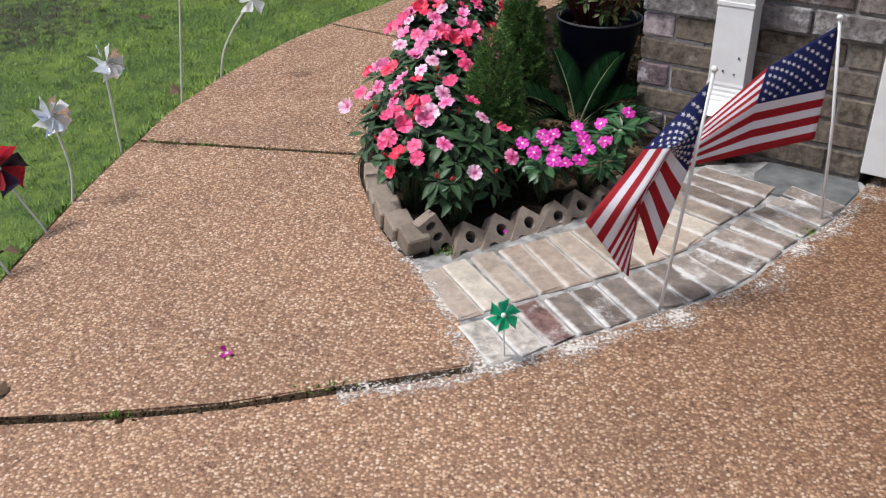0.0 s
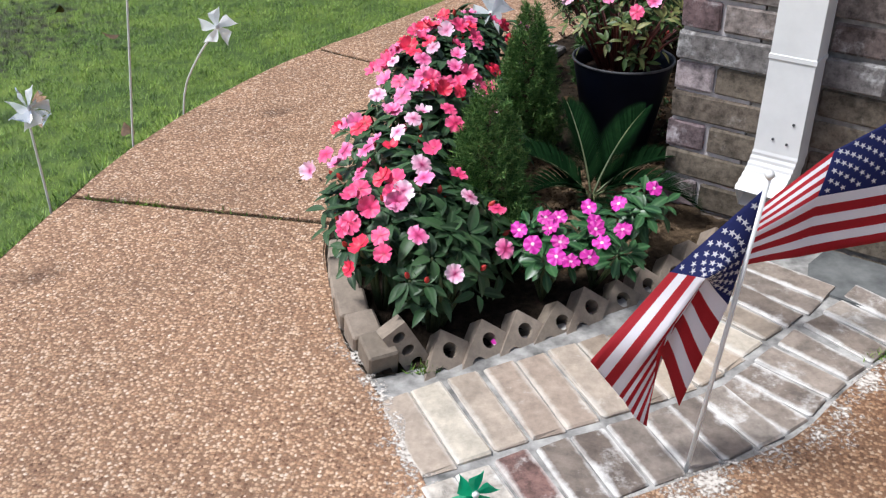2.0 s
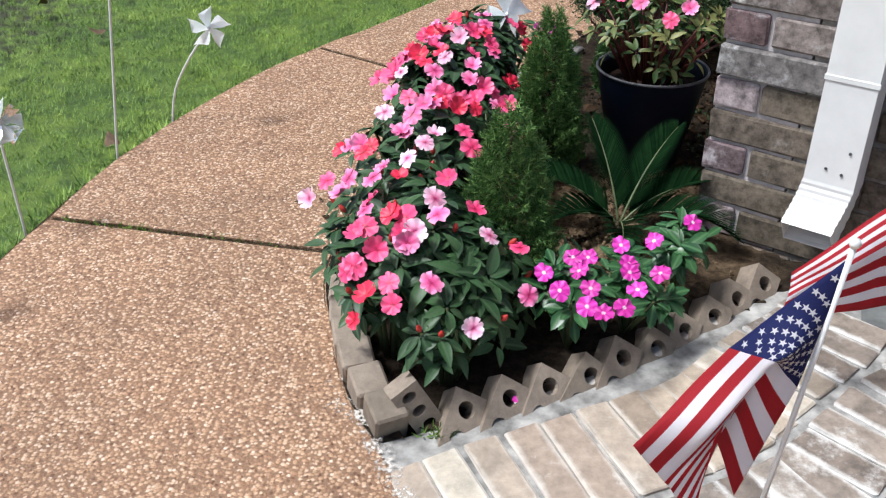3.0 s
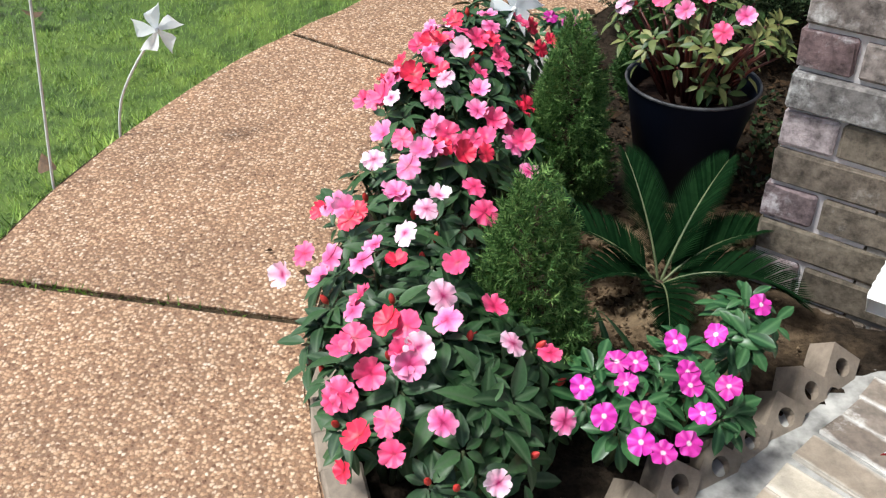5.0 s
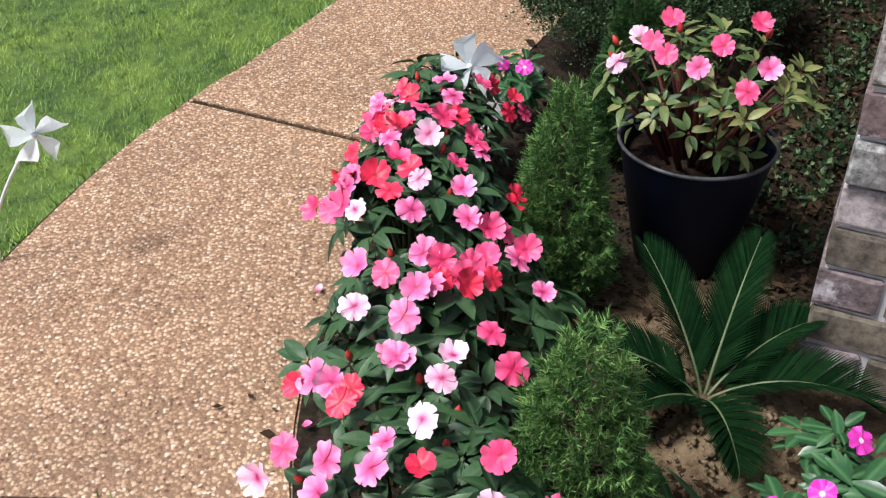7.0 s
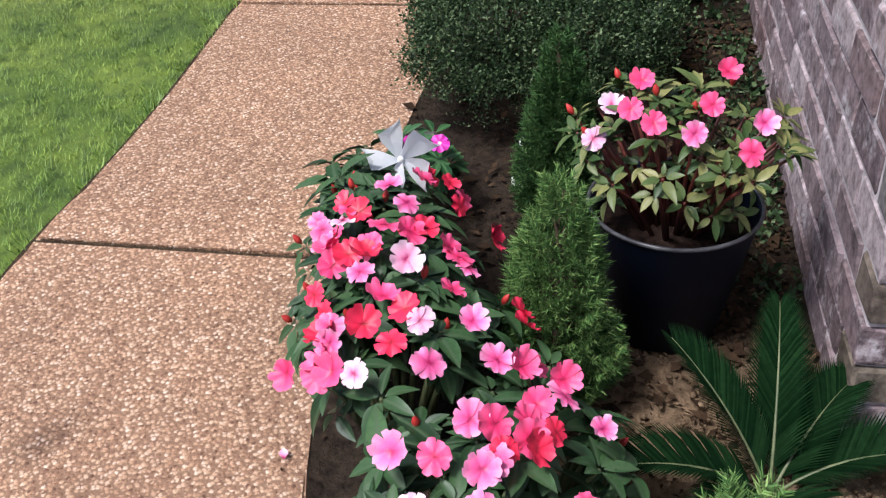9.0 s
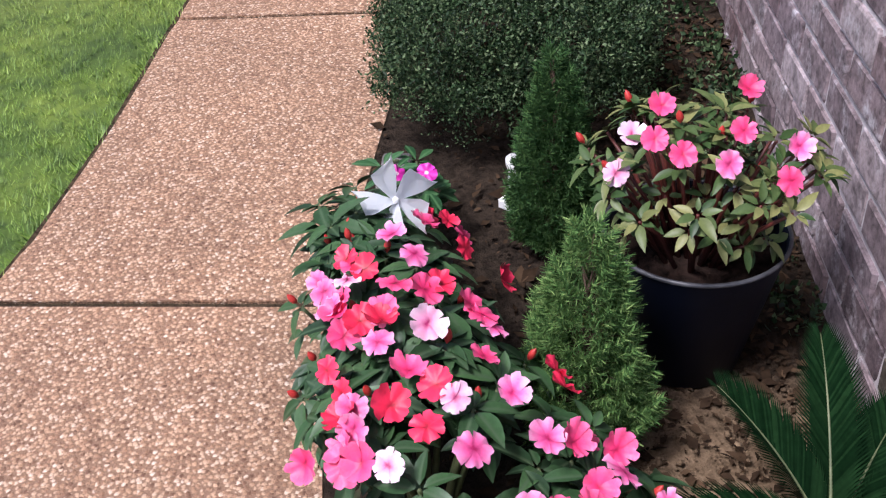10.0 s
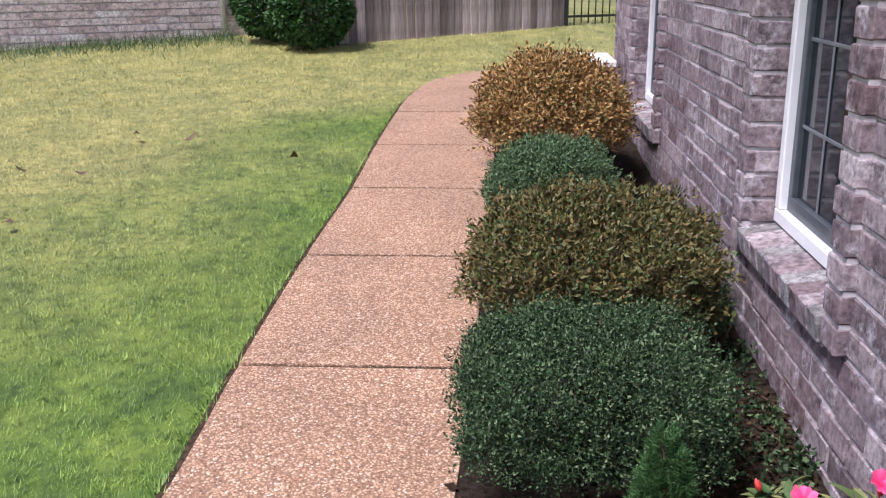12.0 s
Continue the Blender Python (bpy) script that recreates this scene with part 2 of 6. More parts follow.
RESIDUE = residue_mat()
BRICK = brick_mat("weathered_brick", [(0.14, 0.105, 0.112), (0.3, 0.24, 0.247), (0.2, 0.148, 0.155), (0.42, 0.355, 0.362), (0.17, 0.115, 0.118), (0.26, 0.212, 0.225)], (0.62, 0.59, 0.605), 0.13)
BRICK_FAR = brick_mat("weathered_brick_far", [(0.14, 0.105, 0.112), (0.3, 0.24, 0.247), (0.2, 0.148, 0.155), (0.42, 0.355, 0.362), (0.17, 0.115, 0.118), (0.26, 0.212, 0.225)], (0.62, 0.59, 0.605), 0.13, "island")
BRICK_FRONT = brick_mat("brown_grey_brick", [(0.12, 0.098, 0.09), (0.25, 0.215, 0.2), (0.17, 0.132, 0.115), (0.35, 0.31, 0.295), (0.14, 0.108, 0.1), (0.21, 0.175, 0.16)], (0.6, 0.58, 0.57), 0.15)
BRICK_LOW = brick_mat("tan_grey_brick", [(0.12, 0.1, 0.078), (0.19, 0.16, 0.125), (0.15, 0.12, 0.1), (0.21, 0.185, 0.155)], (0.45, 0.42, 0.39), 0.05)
BRICK_PALE = brick_mat("smeared_brick", [(0.19, 0.175, 0.17), (0.27, 0.25, 0.245)], (0.6, 0.59, 0.58), 0.15)
PAVER_TAN = brick_mat("tan_paver", [(0.33, 0.26, 0.2), (0.48, 0.395, 0.31), (0.25, 0.195, 0.15), (0.56, 0.5, 0.41), (0.38, 0.3, 0.24), (0.43, 0.36, 0.29)], (0.72, 0.68, 0.62), 0.05, pits=(0.75, 1.14), grain=34, soot_range=(0.8, 1.08), rim=0.55)
PAVER_GREY = brick_mat("grey_paver", [(0.2, 0.16, 0.13), (0.33, 0.275, 0.23), (0.15, 0.118, 0.098), (0.28, 0.235, 0.2), (0.4, 0.35, 0.3)], (0.72, 0.7, 0.67), 0.12, pits=(0.66, 1.18), grain=34, soot_range=(0.7, 1.12), rim=0.85)
PAVER_PALE = brick_mat("cemented_paver", [(0.5, 0.45, 0.39), (0.56, 0.51, 0.45)], (0.74, 0.72, 0.68), 0.14, pits=(0.75, 1.1), grain=34, rim=0.9)
PAVER_RED = brick_mat("red_paver", [(0.2, 0.115, 0.1), (0.22, 0.125, 0.105)], (0.66, 0.62, 0.58), 0.1, rim=0.8)
EDGING = brick_mat("cored_brick", [(0.26, 0.21, 0.165), (0.33, 0.27, 0.215), (0.22, 0.18, 0.14)], (0.52, 0.48, 0.42), -0.02, pits=(0.75, 1.12), grain=40, soot_range=(0.8, 1.1))
FAR_BRICK = brick_mat("pale_far_brick", [(0.52, 0.4, 0.37), (0.7, 0.6, 0.57), (0.6, 0.48, 0.45), (0.76, 0.7, 0.67)], (0.82, 0.79, 0.77), 0.1, "island")
WHITE = plain("white_paint", (0.74, 0.74, 0.73), (0.82, 0.82, 0.81), 14, 0.42, bumped=0.08)
GLASS_DARK, NT, BS = nodes_of("window_glass")
BS.inputs["Base Color"].default_value, BS.inputs["Roughness"].default_value = (0.02, 0.025, 0.03, 1), 0.06
BS.inputs["IOR"].default_value = 1.5
SASH = plain("bronze_sash", (0.05, 0.06, 0.07), (0.08, 0.09, 0.1), 30, 0.4, bumped=0.05)
MUNTIN = plain("grey_muntin", (0.14, 0.15, 0.16), (0.19, 0.2, 0.21), 30, 0.4, bumped=0.05)
IRON = plain("black_iron", (0.012, 0.012, 0.013), (0.03, 0.03, 0.03), 30, 0.5)


def fence_mat():
    """Silvered boards with a long upright grain, a tone to each board."""
    m, nt, s = nodes_of("grey_fence_wood")
    c, mp = nt.nodes.new("ShaderNodeTexCoord"), nt.nodes.new("ShaderNodeMapping")
    mp.inputs["Scale"].default_value = (1, 1, 0.05)
    nt.links.new(c.outputs["Object"], mp.inputs["Vector"])
    grain, blot = noise_tex(nt, 60, 5, 0.7), noise_tex(nt, 5, 3, 0.6)
    nt.links.new(mp.outputs[0], grain.inputs["Vector"])
    tone = nt.nodes.new("ShaderNodeObjectInfo").outputs["Random"]
    col = ramp(nt, [(0.0, (0.2, 0.155, 0.15)), (0.5, (0.36, 0.3, 0.295)), (1.0, (0.52, 0.45, 0.445))], tone)
    col = mix(nt, 1.0, col, ramp(nt, [(0.32, (0.5, 0.47, 0.46)), (0.6, (1.15, 1.12, 1.12))], grain.outputs["Fac"]), "MULTIPLY")
    col = mix(nt, 1.0, col, ramp(nt, [(0.35, (0.75, 0.72, 0.7)), (0.65, (1.1, 1.08, 1.08))], blot.outputs["Fac"]), "MULTIPLY")
    nt.links.new(col, s.inputs["Base Color"])
    s.inputs["Roughness"].default_value = 0.9
    bump(nt, s, grain.outputs["Fac"], 0.6, 0.003)
    return m


FENCE_WOOD = fence_mat()
NAVY_POT = plain("navy_plastic", (0.004, 0.006, 0.014), (0.007, 0.01, 0.022), 12, 0.45, bumped=0.05)
RIM = plain("pot_rim_plastic", (0.04, 0.04, 0.045), (0.09, 0.09, 0.095), 40, 0.45, bumped=0.1)
STEM_RED = plain("red_stem", (0.06, 0.012, 0.01), (0.13, 0.03, 0.02), 60, 0.5)
STEM = plain("green_stem", (0.05, 0.08, 0.025), (0.1, 0.12, 0.05), 60, 0.6)
BARK = plain("brown_bark", (0.05, 0.035, 0.022), (0.12, 0.085, 0.06), 60, 0.9, bumped=0.8)
LEAF = leaf_mat("impatiens_leaf", [(0.014, 0.036, 0.014), (0.024, 0.06, 0.021), (0.036, 0.085, 0.03), (0.055, 0.115, 0.042), (0.028, 0.06, 0.03)], 0.45, vein=(0.06, 0.1, 0.05), gloss=0.4)
LEAF_POT = leaf_mat("variegated_leaf", [(0.025, 0.055, 0.016), (0.045, 0.085, 0.024), (0.085, 0.125, 0.04), (0.22, 0.22, 0.08), (0.055, 0.095, 0.026)], 0.45)
LEAF_VINCA = leaf_mat("vinca_leaf", [(0.016, 0.058, 0.02), (0.028, 0.085, 0.03), (0.045, 0.12, 0.042)], 0.32, vein=(0.075, 0.16, 0.065))
RED_P = petal_mat("coral_petal", (0.42, 0.008, 0.03), (0.78, 0.018, 0.07), (0.86, 0.05, 0.12), 0.032, 0.4)
HOT_P = petal_mat("hot_pink_petal", (0.5, 0.01, 0.08), (0.82, 0.045, 0.18), (0.9, 0.17, 0.34), 0.032, 0.5)
PINK_P = petal_mat("pink_petal", (0.48, 0.012, 0.12), (0.86, 0.13, 0.36), (0.9, 0.42, 0.62), 0.03, 0.5, (0.1, 0.42))
WHITE_P = petal_mat("blush_petal", (0.45, 0.015, 0.14), (0.85, 0.36, 0.54), (0.86, 0.72, 0.78), 0.03, 0.35, (0.1, 0.36))
MAGENTA_P = petal_mat("magenta_petal", (0.95, 0.85, 0.92), (0.6, 0.02, 0.36), (0.7, 0.05, 0.48), 0.03, 0.2, (0.09, 0.17))
BUD = plain("red_bud", (0.4, 0.02, 0.02), (0.58, 0.05, 0.04), 60, 0.5, bumped=0.1)
NEEDLE = leaf_mat("spruce_needle", [(0.035, 0.09, 0.026), (0.085, 0.18, 0.05), (0.15, 0.27, 0.075), (0.25, 0.37, 0.12)], 0.6, vary="island")
NEEDLE_DARK = leaf_mat("dark_spruce_needle", [(0.02, 0.058, 0.018), (0.05, 0.115, 0.036), (0.1, 0.19, 0.055)], 0.6, vary="island", gloss=0.15)
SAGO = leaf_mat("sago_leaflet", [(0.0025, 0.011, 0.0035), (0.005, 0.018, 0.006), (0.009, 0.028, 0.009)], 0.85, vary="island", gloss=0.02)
RACHIS = plain("sago_rachis", (0.05, 0.075, 0.03), (0.17, 0.19, 0.09), 20, 0.5, bumped=0.1)
HEDGE = leaf_mat("hedge_leaf", [(0.008, 0.021, 0.008), (0.02, 0.044, 0.017), (0.048, 0.09, 0.034), (0.15, 0.205, 0.098)], 0.5, vary="island")
BRONZE = leaf_mat("bronze_green_leaf", [(0.03, 0.044, 0.013), (0.115, 0.072, 0.024), (0.058, 0.098, 0.027), (0.22, 0.145, 0.05), (0.052, 0.092, 0.026)], 0.5, vary="island")
BLUEGREEN = leaf_mat("blue_green_leaf", [(0.032, 0.068, 0.027), (0.066, 0.118, 0.048), (0.13, 0.19, 0.082)], 0.5, vary="island")
RUSSET = leaf_mat("russet_leaf", [(0.14, 0.07, 0.025), (0.32, 0.165, 0.05), (0.46, 0.28, 0.1), (0.14, 0.13, 0.042), (0.28, 0.16, 0.055)], 0.55, vary="island")
FARBUSH = leaf_mat("far_bush_leaf", [(0.02, 0.06, 0.015), (0.04, 0.1, 0.025), (0.07, 0.15, 0.04)], 0.5, vary="island")
FOIL = plain("silver_foil", (0.88, 0.91, 0.95), (0.94, 0.96, 0.98), 25, 0.35, 0.0, bumped=0.15)
MIRROR = plain("mirror_film", (0.8, 0.83, 0.88), (0.9, 0.92, 0.95), 25, 0.16, 1.0, bumped=0.25)
STICK = plain("white_stick", (0.72, 0.72, 0.7), (0.8, 0.8, 0.78), 30, 0.4, bumped=0.05)
GREEN_FOIL = plain("green_plastic", (0.01, 0.3, 0.14), (0.03, 0.45, 0.25), 25, 0.3, bumped=0.1)
RED_CLOTH = plain("red_cloth", (0.42, 0.018, 0.03), (0.5, 0.03, 0.045), 300, 0.8, bumped=0.2, dist=0.0006)
WHITE_CLOTH = plain("white_cloth", (0.82, 0.8, 0.84), (0.88, 0.86, 0.9), 300, 0.8, bumped=0.2, dist=0.0006)
BLUE_CLOTH = plain("navy_cloth", (0.012, 0.018, 0.11), (0.02, 0.028, 0.15), 300, 0.8, bumped=0.2, dist=0.0006)
BLACK_FOIL = plain("dark_foil", (0.01, 0.01, 0.03), (0.02, 0.02, 0.06), 25, 0.3, bumped=0.1)
DEAD_LEAF = plain("dead_leaf", (0.06, 0.035, 0.02), (0.17, 0.1, 0.05), 60, 0.8)


def lawn_mat(name, blades):
    """Turf: green by the walk, strawy patches farther out."""
    m, nt, s = nodes_of(name)
    geo = nt.nodes.new("ShaderNodeNewGeometry")
    big, mid = noise_tex(nt, 0.55, 3, 0.5), noise_tex(nt, 3.5, 4, 0.6)
    for t in (big, mid):
        nt.links.new(geo.outputs["Position"], t.inputs["Vector"])
    green = ramp(nt, [(0.0, (0.075, 0.155, 0.02)), (0.5, (0.165, 0.28, 0.04)), (1.0, (0.3, 0.43, 0.085))], geo.outputs["Random Per Island"] if blades else mid.outputs["Fac"])
    straw = ramp(nt, [(0.0, (0.36, 0.345, 0.13)), (0.6, (0.58, 0.53, 0.25)), (1.0, (0.72, 0.64, 0.4))], geo.outputs["Random Per Island"] if blades else mid.outputs["Fac"])
    # distance across the lawn from the straight walk
    dot = nt.nodes.new("ShaderNodeVectorMath")
    dot.operation = "DOT_PRODUCT"
    dot.inputs[1].default_value = (-VDIR.x, -VDIR.y, 0)
    nt.links.new(geo.outputs["Position"], dot.inputs[0])
    along = nt.nodes.new("ShaderNodeVectorMath")
    along.operation = "DOT_PRODUCT"
    along.inputs[1].default_value = (UDIR.x, UDIR.y, 0)
    nt.links.new(geo.outputs["Position"], along.inputs[0])
    add = nt.nodes.new("ShaderNodeMath")
    add.operation = "MULTIPLY_ADD"
    add.inputs[1].default_value = 3.2
    nt.links.new(big.outputs["Fac"], add.inputs[0])
    nt.links.new(dot.outputs["Value"], add.inputs[2])
    rr = nt.nodes.new("ShaderNodeMapRange")
    for k, v in ((1, 4.2), (2, 6.0), (3, 0.0), (4, 0.9)):
        rr.inputs[k].default_value = v
    far, both = nt.nodes.new("ShaderNodeMapRange"), nt.nodes.new("ShaderNodeMath")
    for k, v in ((1, 8.6), (2, 11.0), (3, 0.0), (4, 3.4)):
        far.inputs[k].default_value = v
    nt.links.new(along.outputs["Value"], far.inputs[0])
    both.operation = "ADD"
    nt.links.new(add.outputs[0], both.inputs[0])
    nt.links.new(far.outputs[0], both.inputs[1])
    nt.links.new(both.outputs[0], rr.inputs[0])
    r2 = nt.nodes.new("ShaderNodeMapRange")
    for k, v in ((1, 4.2), (2, 7.2), (3, 0.0), (4, 0.85)):
        r2.inputs[k].default_value = v
    nt.links.new(along.outputs["Value"], r2.inputs[0])
    f = nt.nodes.new("ShaderNodeMath")
    f.operation = "MULTIPLY"
    nt.links.new(rr.outputs[0], f.inputs[0])
    nt.links.new(r2.outputs[0], f.inputs[1])
    col = mix(nt, f.outputs[0], green, straw)
    col = mix(nt, 1.0, col, ramp(nt, [(0.32, (0.74, 0.8, 0.72)), (0.68, (1.14, 1.1, 1.0))], mid.outputs["Fac"]), "MULTIPLY")
    clump = noise_tex(nt, 19, 3, 0.6)
    nt.links.new(geo.outputs["Position"], clump.inputs["Vector"])
    col = mix(nt, 1.0, col, ramp(nt, [(0.36, (0.55, 0.6, 0.5)), (0.5, (0.98, 0.98, 0.95)), (0.66, (1.15, 1.12, 1.0))], clump.outputs["Fac"]), "MULTIPLY")
    # thin turf over bare earth
    bare, worn = nt.nodes.new("ShaderNodeVectorMath"), nt.nodes.new("ShaderNodeMath")
    bare.operation, worn.operation = "DISTANCE", "MULTIPLY_ADD"
    bare.inputs[1].default_value = (-2.25, 4.75, 0.0)
    nt.links.new(geo.outputs["Position"], bare.inputs[0])
    nt.links.new(clump.outputs["Fac"], worn.inputs[0])
    worn.inputs[1].default_value = 2.4
    nt.links.new(bare.outputs["Value"], worn.inputs[2])
    col = mix(nt, ramp(nt, [(0.0, (0.85, 0.85, 0.85)), (1.0, (0, 0, 0))], mapped(nt, worn.outputs[0], 1.25, 1.75)), col, (0.05, 0.042, 0.024))
    if not blades:
        col = mix(nt, 1.0, col, (0.55, 0.52, 0.42), "MULTIPLY")
    nt.links.new(col, s.inputs["Base Color"])
    s.inputs["Roughness"].default_value = 0.6
    return m


# thin cloth and plastic film let light through
for M, TINT in ((RED_CLOTH, (0.6, 0.03, 0.05, 1)), (WHITE_CLOTH, (0.92, 0.91, 0.94, 1)), (FOIL, (0.95, 0.97, 1.0, 1)), (GREEN_FOIL, (0.03, 0.5, 0.28, 1)), (BLUE_CLOTH, (0.02, 0.028, 0.15, 1))):
    NT = M.node_tree
    OUT = next(n for n in NT.nodes if n.type == "OUTPUT_MATERIAL")
    THIN, BLEND = NT.nodes.new("ShaderNodeBsdfTranslucent"), NT.nodes.new("ShaderNodeMixShader")
    THIN.inputs[0].default_value, BLEND.inputs[0].default_value = TINT, 0.52
    NT.links.new(OUT.inputs[0].links[0].from_socket, BLEND.inputs[1])
    NT.links.new(THIN.outputs[0], BLEND.inputs[2])
    NT.links.new(BLEND.outputs[0], OUT.inputs[0])
# matt things have little sheen
for M, GLOSS in ((NAVY_POT, 0.12), (SOIL, 0.08), (POTSOIL, 0.08), (LITTER, 0.1), (JOINT, 0.08), (BARK, 0.15), (BRICK, 0.2), (BRICK_FAR, 0.2), (BRICK_LOW, 0.2), (BRICK_FRONT, 0.2), (HEDGE, 0.2), (NEEDLE, 0.15), (LEAF, 0.3), (AGGREGATE, 0.3), (AGGREGATE_BROWNED, 0.3)):
    for N in M.node_tree.nodes:
        if N.type == "BSDF_PRINCIPLED":
            N.inputs["Specular IOR Level"].default_value = GLOSS
TURF, BLADES = lawn_mat("turf_ground", False), lawn_mat("grass_blades", True)


# ---- mesh helpers ----
def to_mesh(name, verts, faces, mats, slots=None, smooth=False):
    me = bpy.data.meshes.new(name)
    me.from_pydata([tuple(v) for v in verts], [], [tuple(f) for f in faces])
    for m in (mats if isinstance(mats, (list, tuple)) else [mats]):
        me.materials.append(m)
    if slots is not None:
        me.polygons.foreach_set("material_index", list(slots))
    if smooth:
        me.polygons.foreach_set("use_smooth", [True] * len(me.polygons))
    me.update()
    return me


def bm_mesh(name, bm, mats, smooth=False):
    me = bpy.data.meshes.new(name)
    bm.to_mesh(me)
    bm.free()
    for m in (mats if isinstance(mats, (list, tuple)) else [mats]):
        me.materials.append(m)
    if smooth:
        me.polygons.foreach_set("use_smooth", [True] * len(me.polygons))
    return me


def part(name, mesh, parent, label="", m=None):
    ob = new(name, mesh)
    ob.parent = parent
    if m is not None:
        ob.matrix_basis = m
    return tagged(ob, label) if label else ob


def thing(name, m, label, category, group="", kind=""):
    ob = new(name)
    ob.empty_display_size = 0.05
    ob.matrix_basis = m
    return tagged(ob, label, category, group, kind)


def stand(x, y, h=0.0, turn=0.0):
    """Upright pose on the sloping ground."""
    return Matrix.Translation(on(x, y, h)) @ Matrix.Rotation(radians(turn), 4, "Z")


def box_bm(x0, x1, y0, y1, z0, z1, bevel=0.0):
    bm = bmesh.new()
    bmesh.ops.create_cube(bm, size=1, matrix=Matrix.Translation(((x0 + x1) / 2, (y0 + y1) / 2, (z0 + z1) / 2)) @ Matrix.Diagonal((x1 - x0, y1 - y0, z1 - z0, 1)))
    if bevel:
        bmesh.ops.bevel(bm, geom=bm.edges[:], offset=bevel, segments=1, affect="EDGES")
    return bm


def box(name, x0, x1, y0, y1, z0, z1, mat, bevel=0.0):
    return bm_mesh(name, box_bm(x0, x1, y0, y1, z0, z1, bevel), mat)


def prism(name, outline, z0, z1, mat, bevel=0.004):
    """A slab from its plan outline."""
    bm = bmesh.new()
    top = bm.faces.new([bm.verts.new((x, y, z1)) for x, y in outline])
    if top.normal.z < 0 or sum(a[0] * b[1] - b[0] * a[1] for a, b in zip(outline, outline[1:] + outline[:1])) < 0:
        top.normal_flip()
    rim = list(top.edges)
    res = bmesh.ops.extrude_face_region(bm, geom=[top])
    moved = [g for g in res["geom"] if isinstance(g, bmesh.types.BMVert)]
    for v in moved:
        v.co.z = z1
    for v in bm.verts:
        if v not in moved:
            v.co.z = z0
    if bevel:
        edges = [e for e in bm.edges if all(v in moved for v in e.verts)]
        bmesh.ops.bevel(bm, geom=edges, offset=bevel, segments=2, affect="EDGES")
    bmesh.ops.recalc_face_normals(bm, faces=bm.faces)
    bmesh.ops.triangulate(bm, faces=[f for f in bm.faces if len(f.verts) > 4])
    return bm_mesh(name, bm, mat)


def smooth_line(pts, step=0.06):
    """Points along a Catmull-Rom line through pts."""
    out = []
    p = [2 * Vector(pts[0]) - Vector(pts[1])] + [Vector(q) for q in pts] + [2 * Vector(pts[-1]) - Vector(pts[-2])]
    for a, b, c, d in zip(p, p[1:], p[2:], p[3:]):
        n = max(1, int((c - b).length / step))
        for i in range(n):
            t = i / n
            out.append(0.5 * (2 * b + (c - a) * t + (2 * a - 5 * b + 4 * c - d) * t * t + (3 * b - a - 3 * c + d) * t ** 3))
    return out + [p[-2]]


def tube(pts, radii, seg=6):
    """Verts and faces of a round rod along pts."""
    pts = [Vector(p) for p in pts]
    if isinstance(radii, (int, float)):
        radii = [radii] * len(pts)
    verts, faces = [], []
    for i, p in enumerate(pts):
        t = (pts[min(i + 1, len(pts) - 1)] - pts[max(i - 1, 0)]).normalized()
        s = t.cross(Vector((0.31, 0.95, 0.05))).normalized()
        b = t.cross(s)
        for k in range(seg):
            a = 2 * math.pi * k / seg
            verts.append(p + radii[i] * (math.cos(a) * s + math.sin(a) * b))
    for i in range(len(pts) - 1):
        for k in range(seg):
            a, b = i * seg + k, i * seg + (k + 1) % seg
            faces.append((a, b, b + seg, a + seg))
    faces += [tuple(range(seg - 1, -1, -1)), tuple(range(len(verts) - seg, len(verts)))]
    return verts, faces


def join(pieces):
    verts, faces = [], []
    for v, f in pieces:
        n = len(verts)
        verts += list(v)
        faces += [tuple(i + n for i in q) for q in f]
    return verts, faces


def rod(name, pts, radii, mat, seg=6):
    return to_mesh(name, *tube(pts, radii, seg), mat, smooth=True)


def lathe(profile, seg=32):
    verts, faces = [], []
    for r, z in profile:
        for k in range(seg):
            a = 2 * math.pi * k / seg
            verts.append((r * math.cos(a), r * math.sin(a), z))
    for i in range(len(profile) - 1):
        for k in range(seg):
            a, b = i * seg + k, i * seg + (k + 1) % seg
            faces.append((a, b, b + seg, a + seg))
    return verts, faces


def scatter(name, tv, tf, places, frames, scales, mat):
    """One mesh of many copies of a small template. places (n,3), frames (n,3,3) with columns x, y, z."""
    tv = np.array(tv, dtype=float)
    n, k = len(places), len(tv)
    pts = np.einsum("nij,kj->nki", frames, tv) * np.asarray(scales)[:, None, None] + np.asarray(places)[:, None, :]
    size = len(tf[0])
    faces = (np.array(tf)[None] + (np.arange(n) * k)[:, None, None]).reshape(-1, size)
    me = bpy.data.meshes.new(name)
    me.vertices.add(n * k)
    me.vertices.foreach_set("co", pts.reshape(-1).astype(np.float32))
    me.loops.add(faces.size)
    me.loops.foreach_set("vertex_index", faces.reshape(-1).astype(np.int32))
    me.polygons.add(len(faces))
    me.polygons.foreach_set("loop_start", (np.arange(len(faces)) * size).astype(np.int32))
    me.materials.append(mat)
    me.update(calc_edges=True)
    me.validate()
    return me


def frames_along(ahead, up):
    """Frames with y along ahead and z near up, for scatter."""
    y = ahead / np.linalg.norm(ahead, axis=1, keepdims=True)
    x = np.cross(y, up)
    x /= np.linalg.norm(x, axis=1, keepdims=True) + 1e-9
    return np.stack([x, y, np.cross(x, y)], axis=2)


